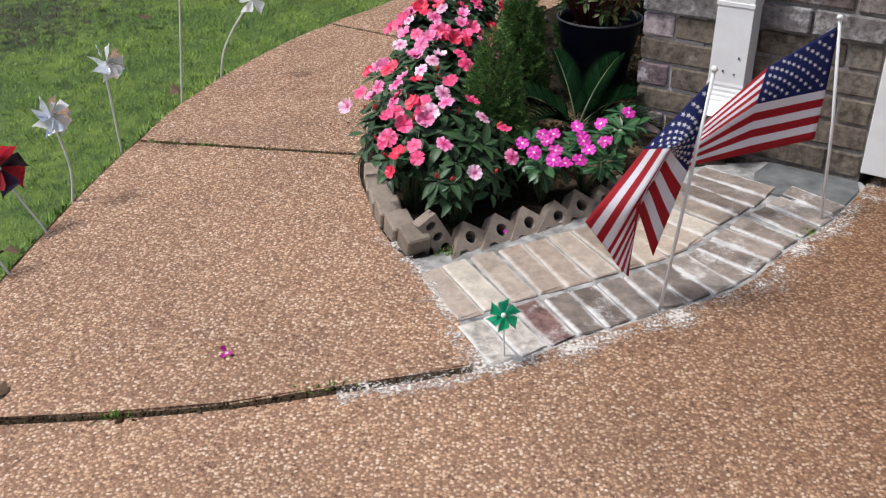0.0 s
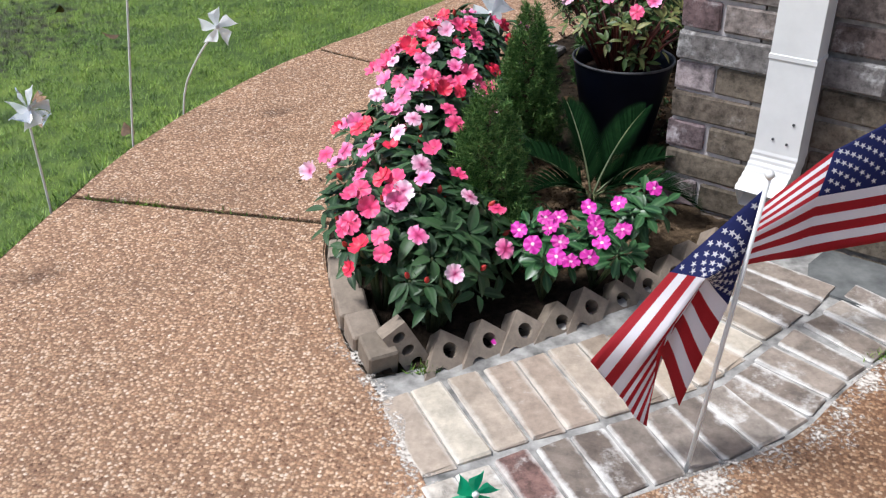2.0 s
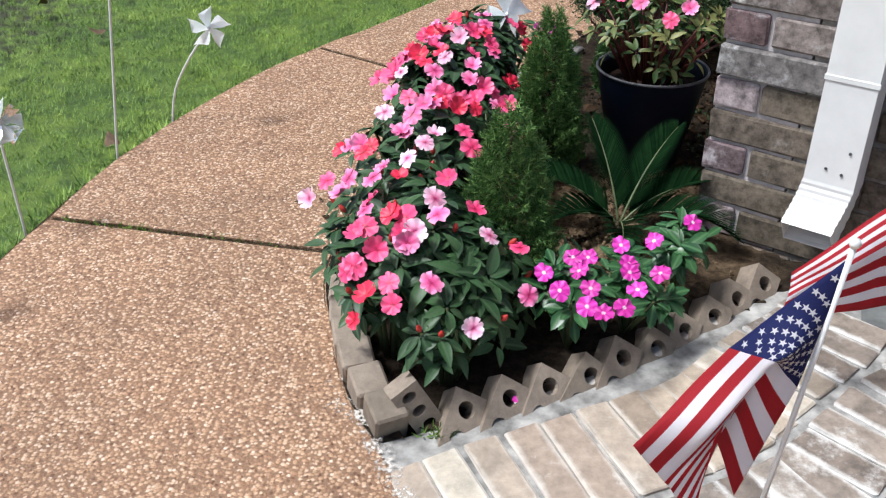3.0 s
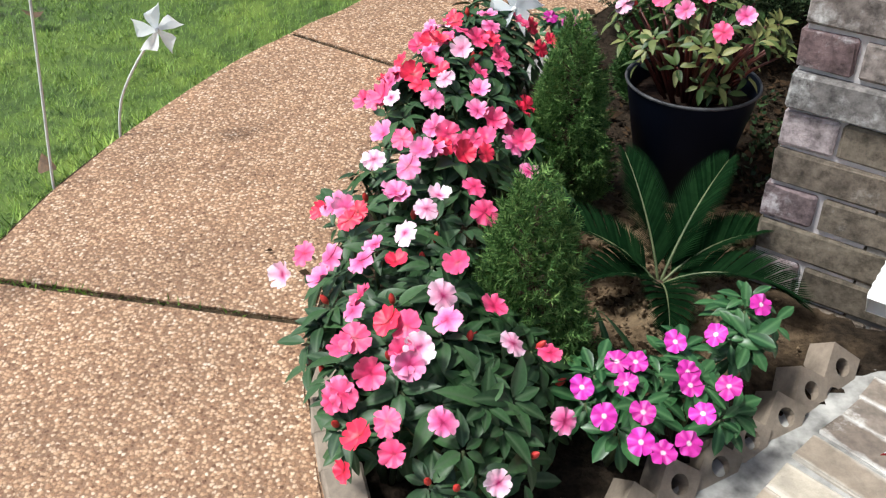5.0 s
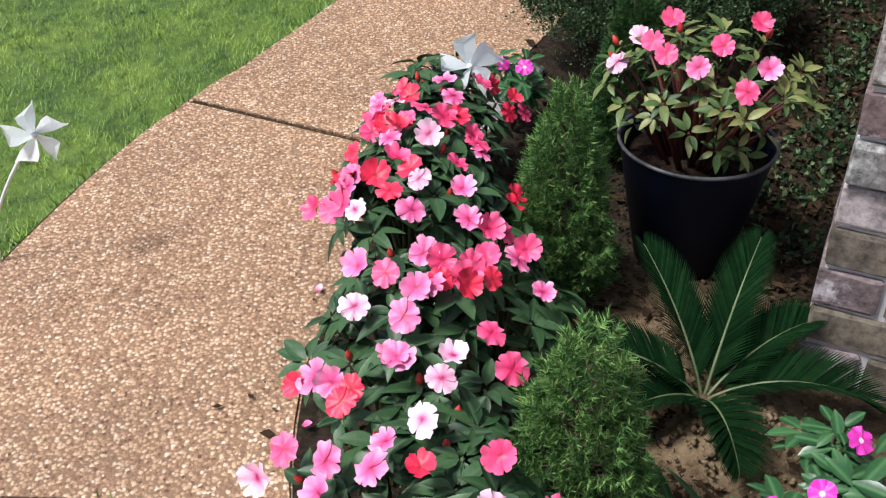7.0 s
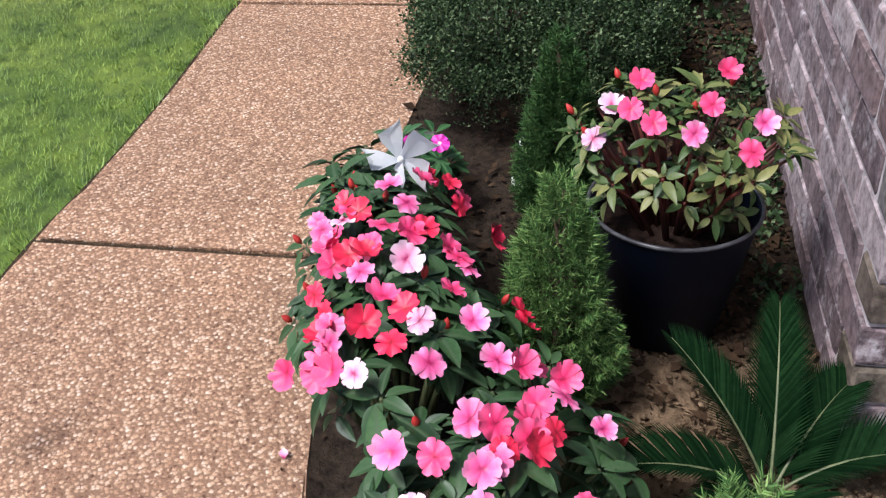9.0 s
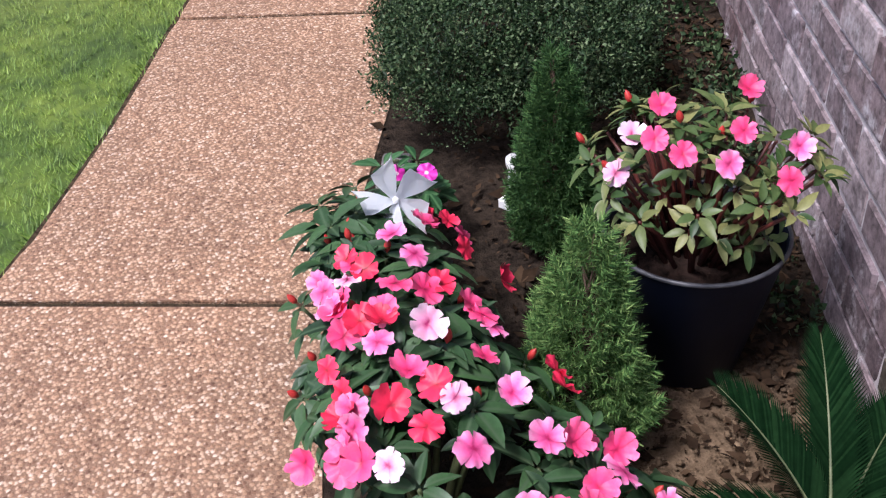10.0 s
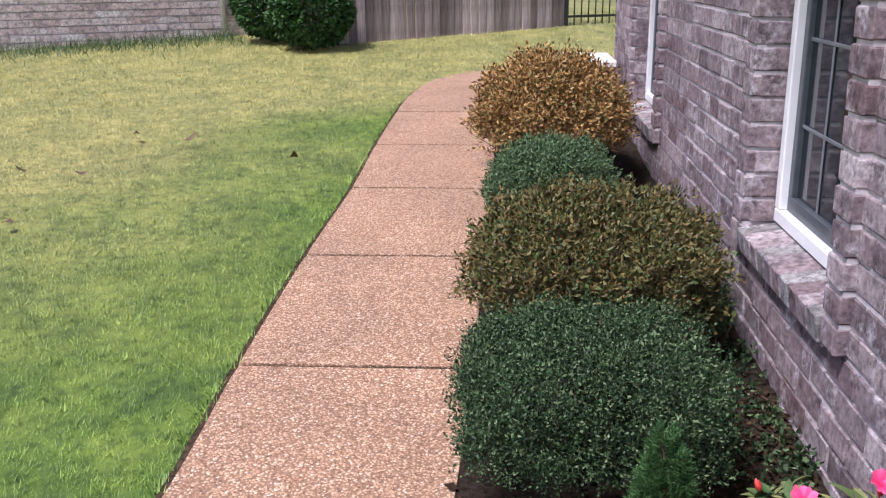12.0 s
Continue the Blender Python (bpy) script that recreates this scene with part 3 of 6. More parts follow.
def leaf(length, width, fold=0.25, droop=0.25, rows=5, tip=1.6, widest=0.42):
    """A pointed leaf along y, folded on its midrib, drooping to its tip."""
    verts, faces = [], []
    for i in range(rows + 1):
        t = i / rows
        w = width / 2 * (math.sin(math.pi * min(1, t ** (math.log(0.5) / math.log(widest)))) ** 0.8 if 0 < t < 1 else 0.03)
        z = -droop * length * t * t
        verts += [(-w, t * length, z + fold * w), (0, t * length, z), (w, t * length, z + fold * w)]
    for i in range(rows):
        a = 3 * i
        faces += [(a, a + 1, a + 4, a + 3), (a + 1, a + 2, a + 5, a + 4)]
    return verts, faces

# ---- ground, lawn and walk ----
LEFT = [(-1.22, 1.6), (-1.21, 2.2), (-1.18, 2.76), (-1.13, 3.19), (-1.06, 3.57), (-0.97, 3.84), (-0.81, 4.2), (-0.64, 4.48), (-0.47, 4.7), (-0.23, 5.05), (0.07, 5.54), (0.62, 6.39), (1.19, 7.23), (1.7, 8.04), (2.25, 8.88), (2.6, 9.38), (3.03, 9.86), (3.48, 10.1), (3.95, 10.16), (5.2, 10.2)]
RIGHT = [(0.07, 1.97), (-0.02, 2.18), (-0.12, 2.39), (-0.22, 2.56), (-0.29, 2.77), (-0.345, 3.02), (-0.32, 3.4), (-0.2, 3.74), (-0.035, 4.08), (0.33, 4.615), (0.7, 5.155), (1.24, 6.015), (1.8, 6.86), (2.31, 7.66), (2.86, 8.5), (3.3, 9.05), (3.7, 9.36), (4.2, 9.45), (5.2, 9.48)]
LINE_L, LINE_R = smooth_line(LEFT), smooth_line(RIGHT)
LX, LY = np.array([p.x for p in LINE_L]), np.array([p.y for p in LINE_L])


def lawn_edge(y):
    return np.where(y > 10.16, 60.0, np.interp(y, LY, LX, left=-1.25))


def rise(x, y):
    """Height of the ground sheet: the slope near the house, flattening far off."""
    u = (x - CORNER.x) * UDIR.x + (y - CORNER.y) * UDIR.y
    return math.tan(radians(3)) * (max(-9.0, min(u, 16.0)))


def ground_sheet():
    xs = sorted({*np.linspace(-14, 18, 65).round(2), -400.0, -120.0, -40.0, 40.0, 120.0, 400.0})
    ys = sorted({*np.linspace(-8, 24, 65).round(2), -400.0, -120.0, -30.0, 40.0, 120.0, 400.0})
    verts = [(x, y, rise(x, y) - 0.05 + (0.008 * noise.noise((x, y, 0)) if abs(x) < 20 else 0)) for y in ys for x in xs]
    n = len(xs)
    faces = [(j * n + i, j * n + i + 1, j * n + n + i + 1, j * n + n + i) for j in range(len(ys) - 1) for i in range(n - 1)]
    ob = new("ground", to_mesh("ground", verts, faces, TURF, smooth=True))
    return tagged(ob, "mown green lawn with strawy patches", "ground", kind="structure")


def grass():
    rng = np.random.default_rng(4)
    zones = [(-3.6, -0.2, 1.0, 5.2, 18000, 0.44), (-3.2, 1.6, 5.2, 7.4, 15000, 0.44), (-4.5, 3.6, 7.4, 10.2, 8000, 0.48), (-6.0, 8.5, 10.2, 14.2, 2800, 0.7), (-8.0, -3.6, 0.5, 7.4, 1300, 1.0)]
    P, H = [], []
    for x0, x1, y0, y1, dens, size in zones:
        n = int((x1 - x0) * (y1 - y0) * dens)
        x, y = rng.uniform(x0, x1, n), rng.uniform(y0, y1, n)
        keep = x < lawn_edge(y) - 0.034 - 0.015 * np.sin(y * 9) * np.sin(y * 23)
        keep &= ~((y > 10.0) & (y < 10.22) & (x > 3.0))
        P.append(np.stack([x, y], 1)[keep])
        H.append(np.full(keep.sum(), size) * rng.uniform(0.6, 1.25, keep.sum()))
    P, H = np.concatenate(P), np.concatenate(H)
    # ragged longer tufts that hang over the walk's edge
    n = 7000
    y = rng.uniform(1.7, 9.8, n)
    x = lawn_edge(y) - rng.uniform(0.008, 0.06, n) - 0.02 * np.abs(np.sin(y * 17) * np.sin(y * 41))
    P, H = np.concatenate([P, np.stack([x, y], 1)]), np.concatenate([H, rng.uniform(0.4, 1.2, n)])
    # the turf stands in tufts
    H = H * (0.88 + 0.3 * np.sin(P[:, 0] * 31 + 2 * np.sin(P[:, 1] * 13)) * np.sin(P[:, 1] * 27 + 2 * np.sin(P[:, 0] * 17)))
    u = (P[:, 0] - CORNER.x) * UDIR.x + (P[:, 1] - CORNER.y) * UDIR.y
    z = math.tan(radians(3)) * np.clip(u, -9, 16) - 0.046
    a = rng.uniform(0, 2 * math.pi, len(P))
    lean = rng.uniform(0.6, 2.8, len(P))
    ahead = np.stack([np.cos(a) * lean, np.sin(a) * lean, np.ones(len(P))], 1)
    fr = frames_along(ahead, np.stack([np.cos(a), np.sin(a), -np.ones(len(P)) * 0.2], 1) * -1.0)
    tv = [(-0.0024, 0, 0), (0.0024, 0, 0), (0.0016, 0.026, 0.002), (-0.0016, 0.026, 0.002), (0.0, 0.046, 0.009)]
    # blades as a quad and a tip quad (its last two corners meet)
    tf = [(0, 1, 2), (0, 2, 3), (3, 2, 4)]
    me = scatter("grass", tv, tf, np.stack([P[:, 0], P[:, 1], z], 1), fr, H, BLADES)
    tagged(new("grass", me), "short green lawn grass along the walk", "grass", kind="stuff")


def strip(a, b, gap=0.0045):
    """Outline of a walk slab between two joints, each given by its left and right end."""
    def cut(line, p, q):
        i = min(range(len(line)), key=lambda k: (line[k] - Vector(p)).length)
        j = min(range(len(line)), key=lambda k: (line[k] - Vector(q)).length)
        mid = [line[k] for k in range(i + 1, j) if (line[k] - Vector(p)).length > 0.03 and (line[k] - Vector(q)).length > 0.03]
        return [Vector(p)] + mid + [Vector(q)]
    l, r = cut(LINE_L, a[0], b[0]), cut(LINE_R, a[1], b[1])
    for s in (l, r):
        s[0] = s[0] + (s[1] - s[0]).normalized() * gap
        s[-1] = s[-1] + (s[-2] - s[-1]).normalized() * gap
    return [tuple(p) for p in r] + [tuple(p) for p in reversed(l)]


def walk_slabs():
    root = thing("walk", SLOPE, "curved exposed aggregate concrete garden walk", "path", kind="structure")
    joints = [((-1.22, 1.78), (0.06, 1.985)), ((-1.125, 3.215), (-0.343, 3.085)), ((-0.65, 4.47), (-0.035, 4.08)), ((0.07, 5.54), (0.7, 5.155)), ((0.62, 6.39), (1.24, 6.015)), ((1.19, 7.23), (1.8, 6.86)), ((1.7, 8.04), (2.31, 7.66)), ((2.25, 8.88), (2.86, 8.5)), ((3.95, 10.16), (4.2, 9.45)), ((5.2, 10.2), (5.2, 9.48))]
    arc0 = [(-0.96, 1.79), (-0.73, 1.81), (-0.5, 1.84), (-0.26, 1.9), (-0.1, 1.94)]
    for a, b in zip(joints, joints[1:]):
        if a is joints[0]:
            part("slab", prism("slab", strip(a, b) + [(x, y + 0.006) for x, y in arc0], -0.12, 0.0, AGGREGATE, 0.005), root)
            continue
        part("slab", prism("slab", strip(a, b), -0.12, 0.0, AGGREGATE, 0.005), root)
    lo = [tuple(p) for p in LINE_R if p.y > 1.9]
    part("joint_filler", prism("joint_filler", [(p[0] - 0.005, p[1]) for p in lo] + [tuple(p + Vector((0.01, 0))) for p in reversed(LINE_L)], -0.14, -0.005, JOINT, 0), root, "dark soil in the joints")
    side = [(p - q).normalized() for p, q in zip(LINE_L[1:] + LINE_L[-1:], LINE_L[:-1] + LINE_L[-2:-1])]
    out = [(p.x - t.y * 0.034, p.y + t.x * 0.034) for p, t in zip(LINE_L, side)]
    part("edge_soil", prism("edge_soil", [tuple(p) for p in LINE_L] + out[::-1], -0.14, -0.026, JOINT, 0), root, "dark soil along the lawn edge")
    arc = smooth_line([(-1.22, 1.77), (-0.96, 1.775), (-0.5, 1.825), (0.06, 1.965), (0.2, 2.04), (0.47, 2.175), (0.69, 2.3), (0.86, 2.48), (1.0, 2.61), (1.17, 2.83), (1.27, 2.96)])
    drive = [tuple(p) for p in arc] + [(1.9, 2.55), (6, 0.0), (6, -5), (-3.2, -5), (-3.2, 0.2), (-1.9, 0.8), (-1.4, 1.3)]
    d = thing("driveway", SLOPE, "exposed aggregate concrete driveway apron", "driveway", kind="structure")
    part("slab", prism("drive_slab", drive[::-1], -0.12, 0.0, AGGREGATE_BROWNED, 0.005), d)
    return arc


def bed_soil():
    """Bare lumpy soil between the walk, the pavers and the house."""
    xs, verts, faces, idx = np.arange(-0.5, 5.3, 0.03), [], [], {}
    ys = np.arange(2.3, 9.5, 0.03)
    ry, rx = np.array([p.y for p in LINE_R]), np.array([p.x for p in LINE_R])
    for y in ys:
        edge = float(np.interp(y, ry, rx))
        for x in np.arange(edge + 0.001, edge + 1.45, 0.03):
            u = (x - CORNER.x) * UDIR.x + (y - CORNER.y) * UDIR.y
            v = (x - CORNER.x) * VDIR.x + (y - CORNER.y) * VDIR.y
            if (v > 0.12 and u > 0.02) or y < 2.42 + 0.62 * (x + 0.12) * (x > -0.12):
                continue
            h = -0.006 + 0.016 * noise.noise((x * 7, y * 7, 1)) + 0.01 * noise.noise((x * 23, y * 23, 3))
            h += 0.055 * math.exp(-((x - 0.4) ** 2 + (y - 3.12) ** 2) / 0.013)
            h = -0.003 if x < edge + 0.012 else h
            idx[(round((x - edge) / 0.03), round(y / 0.03))] = len(verts)
            verts.append((x, y, h))
    for (i, j), a in idx.items():
        q = [idx.get(k) for k in ((i + 1, j), (i + 1, j + 1), (i, j + 1))]
        if None not in q:
            faces.append((a, *q))
    sandy = [int(((verts[f[0]][0] - 0.4) ** 2 + (verts[f[0]][1] - 3.12) ** 2) < 0.0135 * (1 + 0.9 * noise.noise((verts[f[0]][0] * 34, verts[f[0]][1] * 34, 5)))) for f in faces]
    me = to_mesh("flower_bed_soil", verts, faces, [SOIL, SAND], sandy, smooth=True)
    ob = new("flower_bed_soil", me)
    ob.matrix_basis = SLOPE
    tagged(ob, "bare dry brown soil with a sandy mound", "soil", kind="structure")
    # crumbs and clods
    rng = np.random.default_rng(8)
    n = 1500
    u, v = rng.uniform(-0.45, 1.0, n), rng.uniform(-0.6, -0.01, n)
    p = np.array([on(*bed(a, b), 0.004) for a, b in zip(u, v)])
    tv = [(1, 0, 0), (0, 1, 0), (-1, 0, 0), (0, -1, 0), (0, 0, 0.8), (0, 0, -0.8)]
    tf = [(0, 1, 4), (1, 2, 4), (2, 3, 4), (3, 0, 4), (1, 0, 5), (2, 1, 5), (3, 2, 5), (0, 3, 5)]
    fr = frames_along(rng.normal(size=(n, 3)), rng.normal(size=(n, 3)))
    k = 900
    a, d = rng.uniform(0, 6.28, k), np.abs(rng.normal(size=k)) * 0.085
    sx, sy = 0.4 + d * np.cos(a), 3.12 + d * np.sin(a)
    grit = np.array([on(x, y, 0.004 + 0.055 * math.exp(-((x - 0.4) ** 2 + (y - 3.12) ** 2) / 0.013)) for x, y in zip(sx, sy)])
    tagged(new("sand_crumbs", scatter("sand_crumbs", tv, tf, grit, frames_along(rng.normal(size=(k, 3)), rng.normal(size=(k, 3))), rng.gamma(1.6, 0.002, k) + 0.0015, SAND)), "loose sandy crumbs round the palm", "soil", kind="stuff")
    m = 4200
    u, v = rng.uniform(-0.55, 1.6, m), -np.abs(rng.normal(size=m)) * 0.32 - 0.01
    q = np.array([on(*bed(a, max(b, -0.9)), 0.006) for a, b in zip(u, v)])
    flat = frames_along(rng.normal(size=(m, 3)) * [1, 1, 0.25], np.tile([[0, 0, 1.0]], (m, 1)) + rng.normal(size=(m, 3)) * 0.3)
    tagged(new("leaf_litter", scatter("leaf_litter", [(0, 0, 0), (0.35, 0.5, 0.12), (0, 1.3, 0), (-0.35, 0.5, 0.12)], [(0, 1, 2), (0, 2, 3)], q, flat, rng.gamma(2.0, 0.0045, m) + 0.004, LITTER)), "dry brown leaf litter on the bed soil", "litter", kind="stuff")
    tagged(new("soil_crumbs", scatter("soil_crumbs", tv, tf, p, fr, rng.gamma(1.6, 0.0018, n) + 0.0012, SOIL)), "loose brown soil crumbs and clods on the bed", "soil", kind="stuff")


ground_sheet()
ARC = walk_slabs()
bed_soil()
grass()

# ---- the house ----
COURSE, LONG, THICK = 0.08, 0.258, 0.1
WINDOWS = [(1.18, 2.0), (3.96, 4.92)]        # along the long wall
SILL, HEAD, FAR_END = 0.487, 1.93, 6.05


def brick_mesh(name, length, depth, height, mat, rng):
    """A worn brick lying along y, its face at x = 0."""
    bm = box_bm(0, depth, 0, length, 0, height, 0.0045)
    for v in bm.verts:
        v.co += Vector((rng.uniform(-0.0022, 0.0022), rng.uniform(-0.0022, 0.0022), rng.uniform(-0.0022, 0.0022)))
    return bm_mesh(name, bm, mat)


def spans(length, start, gaps, unit=LONG):
    """Brick runs along a course, cut at the gaps."""
    out, p = [], start
    cuts = sorted(gaps)
    while p < length - 0.02:
        q = min(p + unit - 0.01, length)
        for a, b in cuts:
            if p < a < q:
                q = a
            if a - 0.02 <= p < b:
                p, q = b, min(b + (unit - 0.01) * (0.5 if int(p * 7) % 2 else 1.0), length)
        if q - p > 0.03:
            out.append((p, q))
        p = q + 0.01
    return out


def house():
    rng = random.Random(5)
    wall = thing("wall_long", HOUSE, "weathered mauve-brown brick house wall", "wall", kind="structure")
    front = thing("wall_front", HOUSE, "weathered brown-grey brick house front", "wall", kind="structure")
    # mortar cores with the openings through them
    xs = [0.003, 0.2]
    edges, low, high = [0.007] + [e for w in WINDOWS for e in (w[0] - 0.012, w[1] + 0.012)] + [FAR_END - 0.006], -0.35, 2.7
    pieces = []
    for a, b in zip(edges[::2], edges[1::2]):
        pieces.append((xs[0], xs[1], a, b, low, high))
    for a, b in WINDOWS:
        pieces += [(xs[0], xs[1], a - 0.012, b + 0.012, low, SILL - 0.09), (xs[0], xs[1], a - 0.012, b + 0.012, HEAD + 0.012, high)]
    for i, q in enumerate(pieces):
        part("mortar_core", box("mortar_core", *q, MORTAR), wall)
    part("mortar_core", box("mortar_core_front", 0.206, 0.72, 0.004, 0.2, low, high, MORTAR_FRONT), front)
    part("mortar_core", box("mortar_core_end", 0.206, 3.0, FAR_END - 0.2, FAR_END - 0.006, low, high, MORTAR), wall)
    cache = {}

    def lay(parent, matrix, length, height, mat):
        key = (round(length, 2), mat.name, rng.randrange(4))
        if key not in cache:
            cache[key] = brick_mesh("brick", max(0.03, key[0]), THICK, height, mat, rng)
        part("brick", cache[key], parent, m=matrix)

    rest_v, rest_f = [], []
    for k in range(-3, 33):
        z = 0.007 + COURSE * k
        odd = k % 2
        gaps = [w for w in WINDOWS if z + 0.04 > SILL - 0.08 and z + 0.04 < HEAD]
        for a, b in spans(FAR_END, 0.0 if not odd else THICK + 0.01, gaps, 0.2):
            jut = rng.uniform(-0.006, -0.001)
            a, b = (a + 0.002 if a > 0 else -0.003), b - 0.002
            if a < 3.1 and -1 <= k < 17:
                lay(wall, Matrix.Translation((jut, a, z + rng.uniform(-0.001, 0.001))), b - a, COURSE - 0.01, BRICK)
            else:
                n = len(rest_v)
                rest_v += [(x, y, zz) for x in (jut, THICK) for y in (a, b) for zz in (z, z + COURSE - 0.01)]
                rest_f += [tuple(n + i for i in f) for f in ((0, 1, 3, 2), (4, 6, 7, 5), (0, 4, 5, 1), (2, 3, 7, 6), (0, 2, 6, 4), (1, 5, 7, 3))]
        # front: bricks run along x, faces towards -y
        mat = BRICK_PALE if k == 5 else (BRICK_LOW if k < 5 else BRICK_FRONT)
        for a, b in spans(0.715, 0.0 if odd else THICK + 0.01, []):
            proud = -0.014 if k == 5 else rng.uniform(-0.0045, -0.001)
            m = Matrix.Translation((b, proud, z)) @ Matrix.Rotation(radians(90), 4, "Z")
            if k < 17:
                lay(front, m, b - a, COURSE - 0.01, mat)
            else:
                n = len(rest_v)
                rest_v += [(x, y, zz) for y in (proud, THICK) for x in (a, b) for zz in (z, z + COURSE - 0.01)]
                rest_f += [tuple(n + i for i in f) for f in ((0, 2, 3, 1), (4, 5, 7, 6), (0, 1, 5, 4), (2, 6, 7, 3), (0, 4, 6, 2), (1, 3, 7, 5))]
    tagged(part("far_bricks", to_mesh("far_bricks", rest_v, rest_f, BRICK_FAR), wall), kind="stuff")
    # rowlock sills
    for i, (a, b) in enumerate(WINDOWS):
        sill = thing("window_sill_%d" % (i + 1), HOUSE, "sloping rowlock sill of weathered brick", "sill", kind="structure")
        n = round((b - a) / 0.082)
        for j in range(n):
            me = box("sill_brick", -0.045, 0.14, 0, (b - a) / n - 0.009, -0.075, 0.0, BRICK_PALE if j % 3 == 0 else BRICK, 0.004)
            part("brick", me, sill, m=Matrix.Translation((0, a + 0.004 + j * (b - a) / n, SILL - 0.012)) @ Matrix.Rotation(radians(9), 4, "Y").inverted())
        part("mortar_bed", box("mortar_bed", -0.02, 0.14, a + 0.004, b - 0.004, SILL - 0.1, SILL - 0.03, MORTAR), sill)
        window(i, a, b)
        # stacked header bricks stand proud on both sides of the opening
        band = thing("window_surround_%d" % (i + 1), HOUSE, "proud bands of stacked brick beside the window", "surround", kind="structure")
        for lo in (a - 0.112, b + 0.004):
            part("mortar_core", box("band_core", -0.026, 0.066, lo + 0.004, lo + 0.104, SILL - 0.08, 2.62, MORTAR), band)
            for k in range(5, 33):
                z = 0.007 + COURSE * k
                if SILL - 0.09 < z < 2.6:
                    lay(band, Matrix.Translation((-0.034 + rng.uniform(-0.002, 0.002), lo, z)), 0.108, COURSE - 0.012, BRICK)
    # plain closing walls, and an unseen roof added to shade walls and bed
    tagged(new("roof", box("roof", -0.55, 3.1, -0.55, FAR_END + 0.3, 2.7, 2.8, WHITE)), "plain painted unseen roof, its overhanging eaves added to shade the walls", "roof", kind="structure").matrix_basis = HOUSE
    tagged(new("wall_back", box("wall_back", 3.0, 3.1, 0.2, FAR_END - 0.2, -0.3, 2.7, WHITE)), "plain painted wall", "wall", kind="structure").matrix_basis = HOUSE
    garage = thing("garage_trim", HOUSE, "white painted garage door trim board", "trim", kind="structure")
    part("trim_board", box("trim_board", 0.725, 0.845, -0.03, 0.2, 0.035, 2.6, WHITE, 0.003), garage)
    part("door_panel", box("door_panel", 0.85, 3.0, 0.1, 0.14, 0.02, 2.6, WHITE, 0.003), garage)


def window(i, a, b):
    w = thing("window_%d" % (i + 1), HOUSE, "white framed window with grey muntins", "window", kind="structure")
    lo = SILL + 0.005
    f = 0.045
    part("frame", box("frame", 0.07, 0.13, a, b, lo, lo + f, WHITE, 0.004), w)
    part("frame", box("frame", 0.07, 0.13, a, b, HEAD - f, HEAD, WHITE, 0.004), w)
    part("frame", box("frame", 0.07, 0.13, a, a + f, lo + f, HEAD - f, WHITE, 0.004), w)
    part("frame", box("frame", 0.07, 0.13, b - f, b, lo + f, HEAD - f, WHITE, 0.004), w)
    g0, g1, h0, h1 = a + f, b - f, lo + f, HEAD - f
    for q in ((g0, g1, h0, h0 + 0.05), (g0, g1, h1 - 0.04, h1), (g0, g0 + 0.04, h0 + 0.05, h1 - 0.04), (g1 - 0.04, g1, h0 + 0.05, h1 - 0.04), (g0 + 0.04, g1 - 0.04, 1.2, 1.24)):
        part("sash", box("sash", 0.095, 0.13, *q, SASH, 0.003), w, "dark sash")
    pane = part("pane", box("pane", 0.112, 0.116, g0 + 0.04, g1 - 0.04, h0 + 0.05, h1 - 0.04, GLASS_DARK), w)
    for j in (1, 2):
        y = g0 + (g1 - g0) * j / 3
        part("muntin", box("muntin", 0.106, 0.111, y - 0.006, y + 0.006, h0 + 0.05, h1 - 0.04, MUNTIN, 0.002), w)
    for z in (0.81, 1.07):
        part("muntin", box("muntin", 0.1055, 0.1105, g0 + 0.04, g1 - 0.04, z - 0.006, z + 0.006, MUNTIN, 0.002), w)


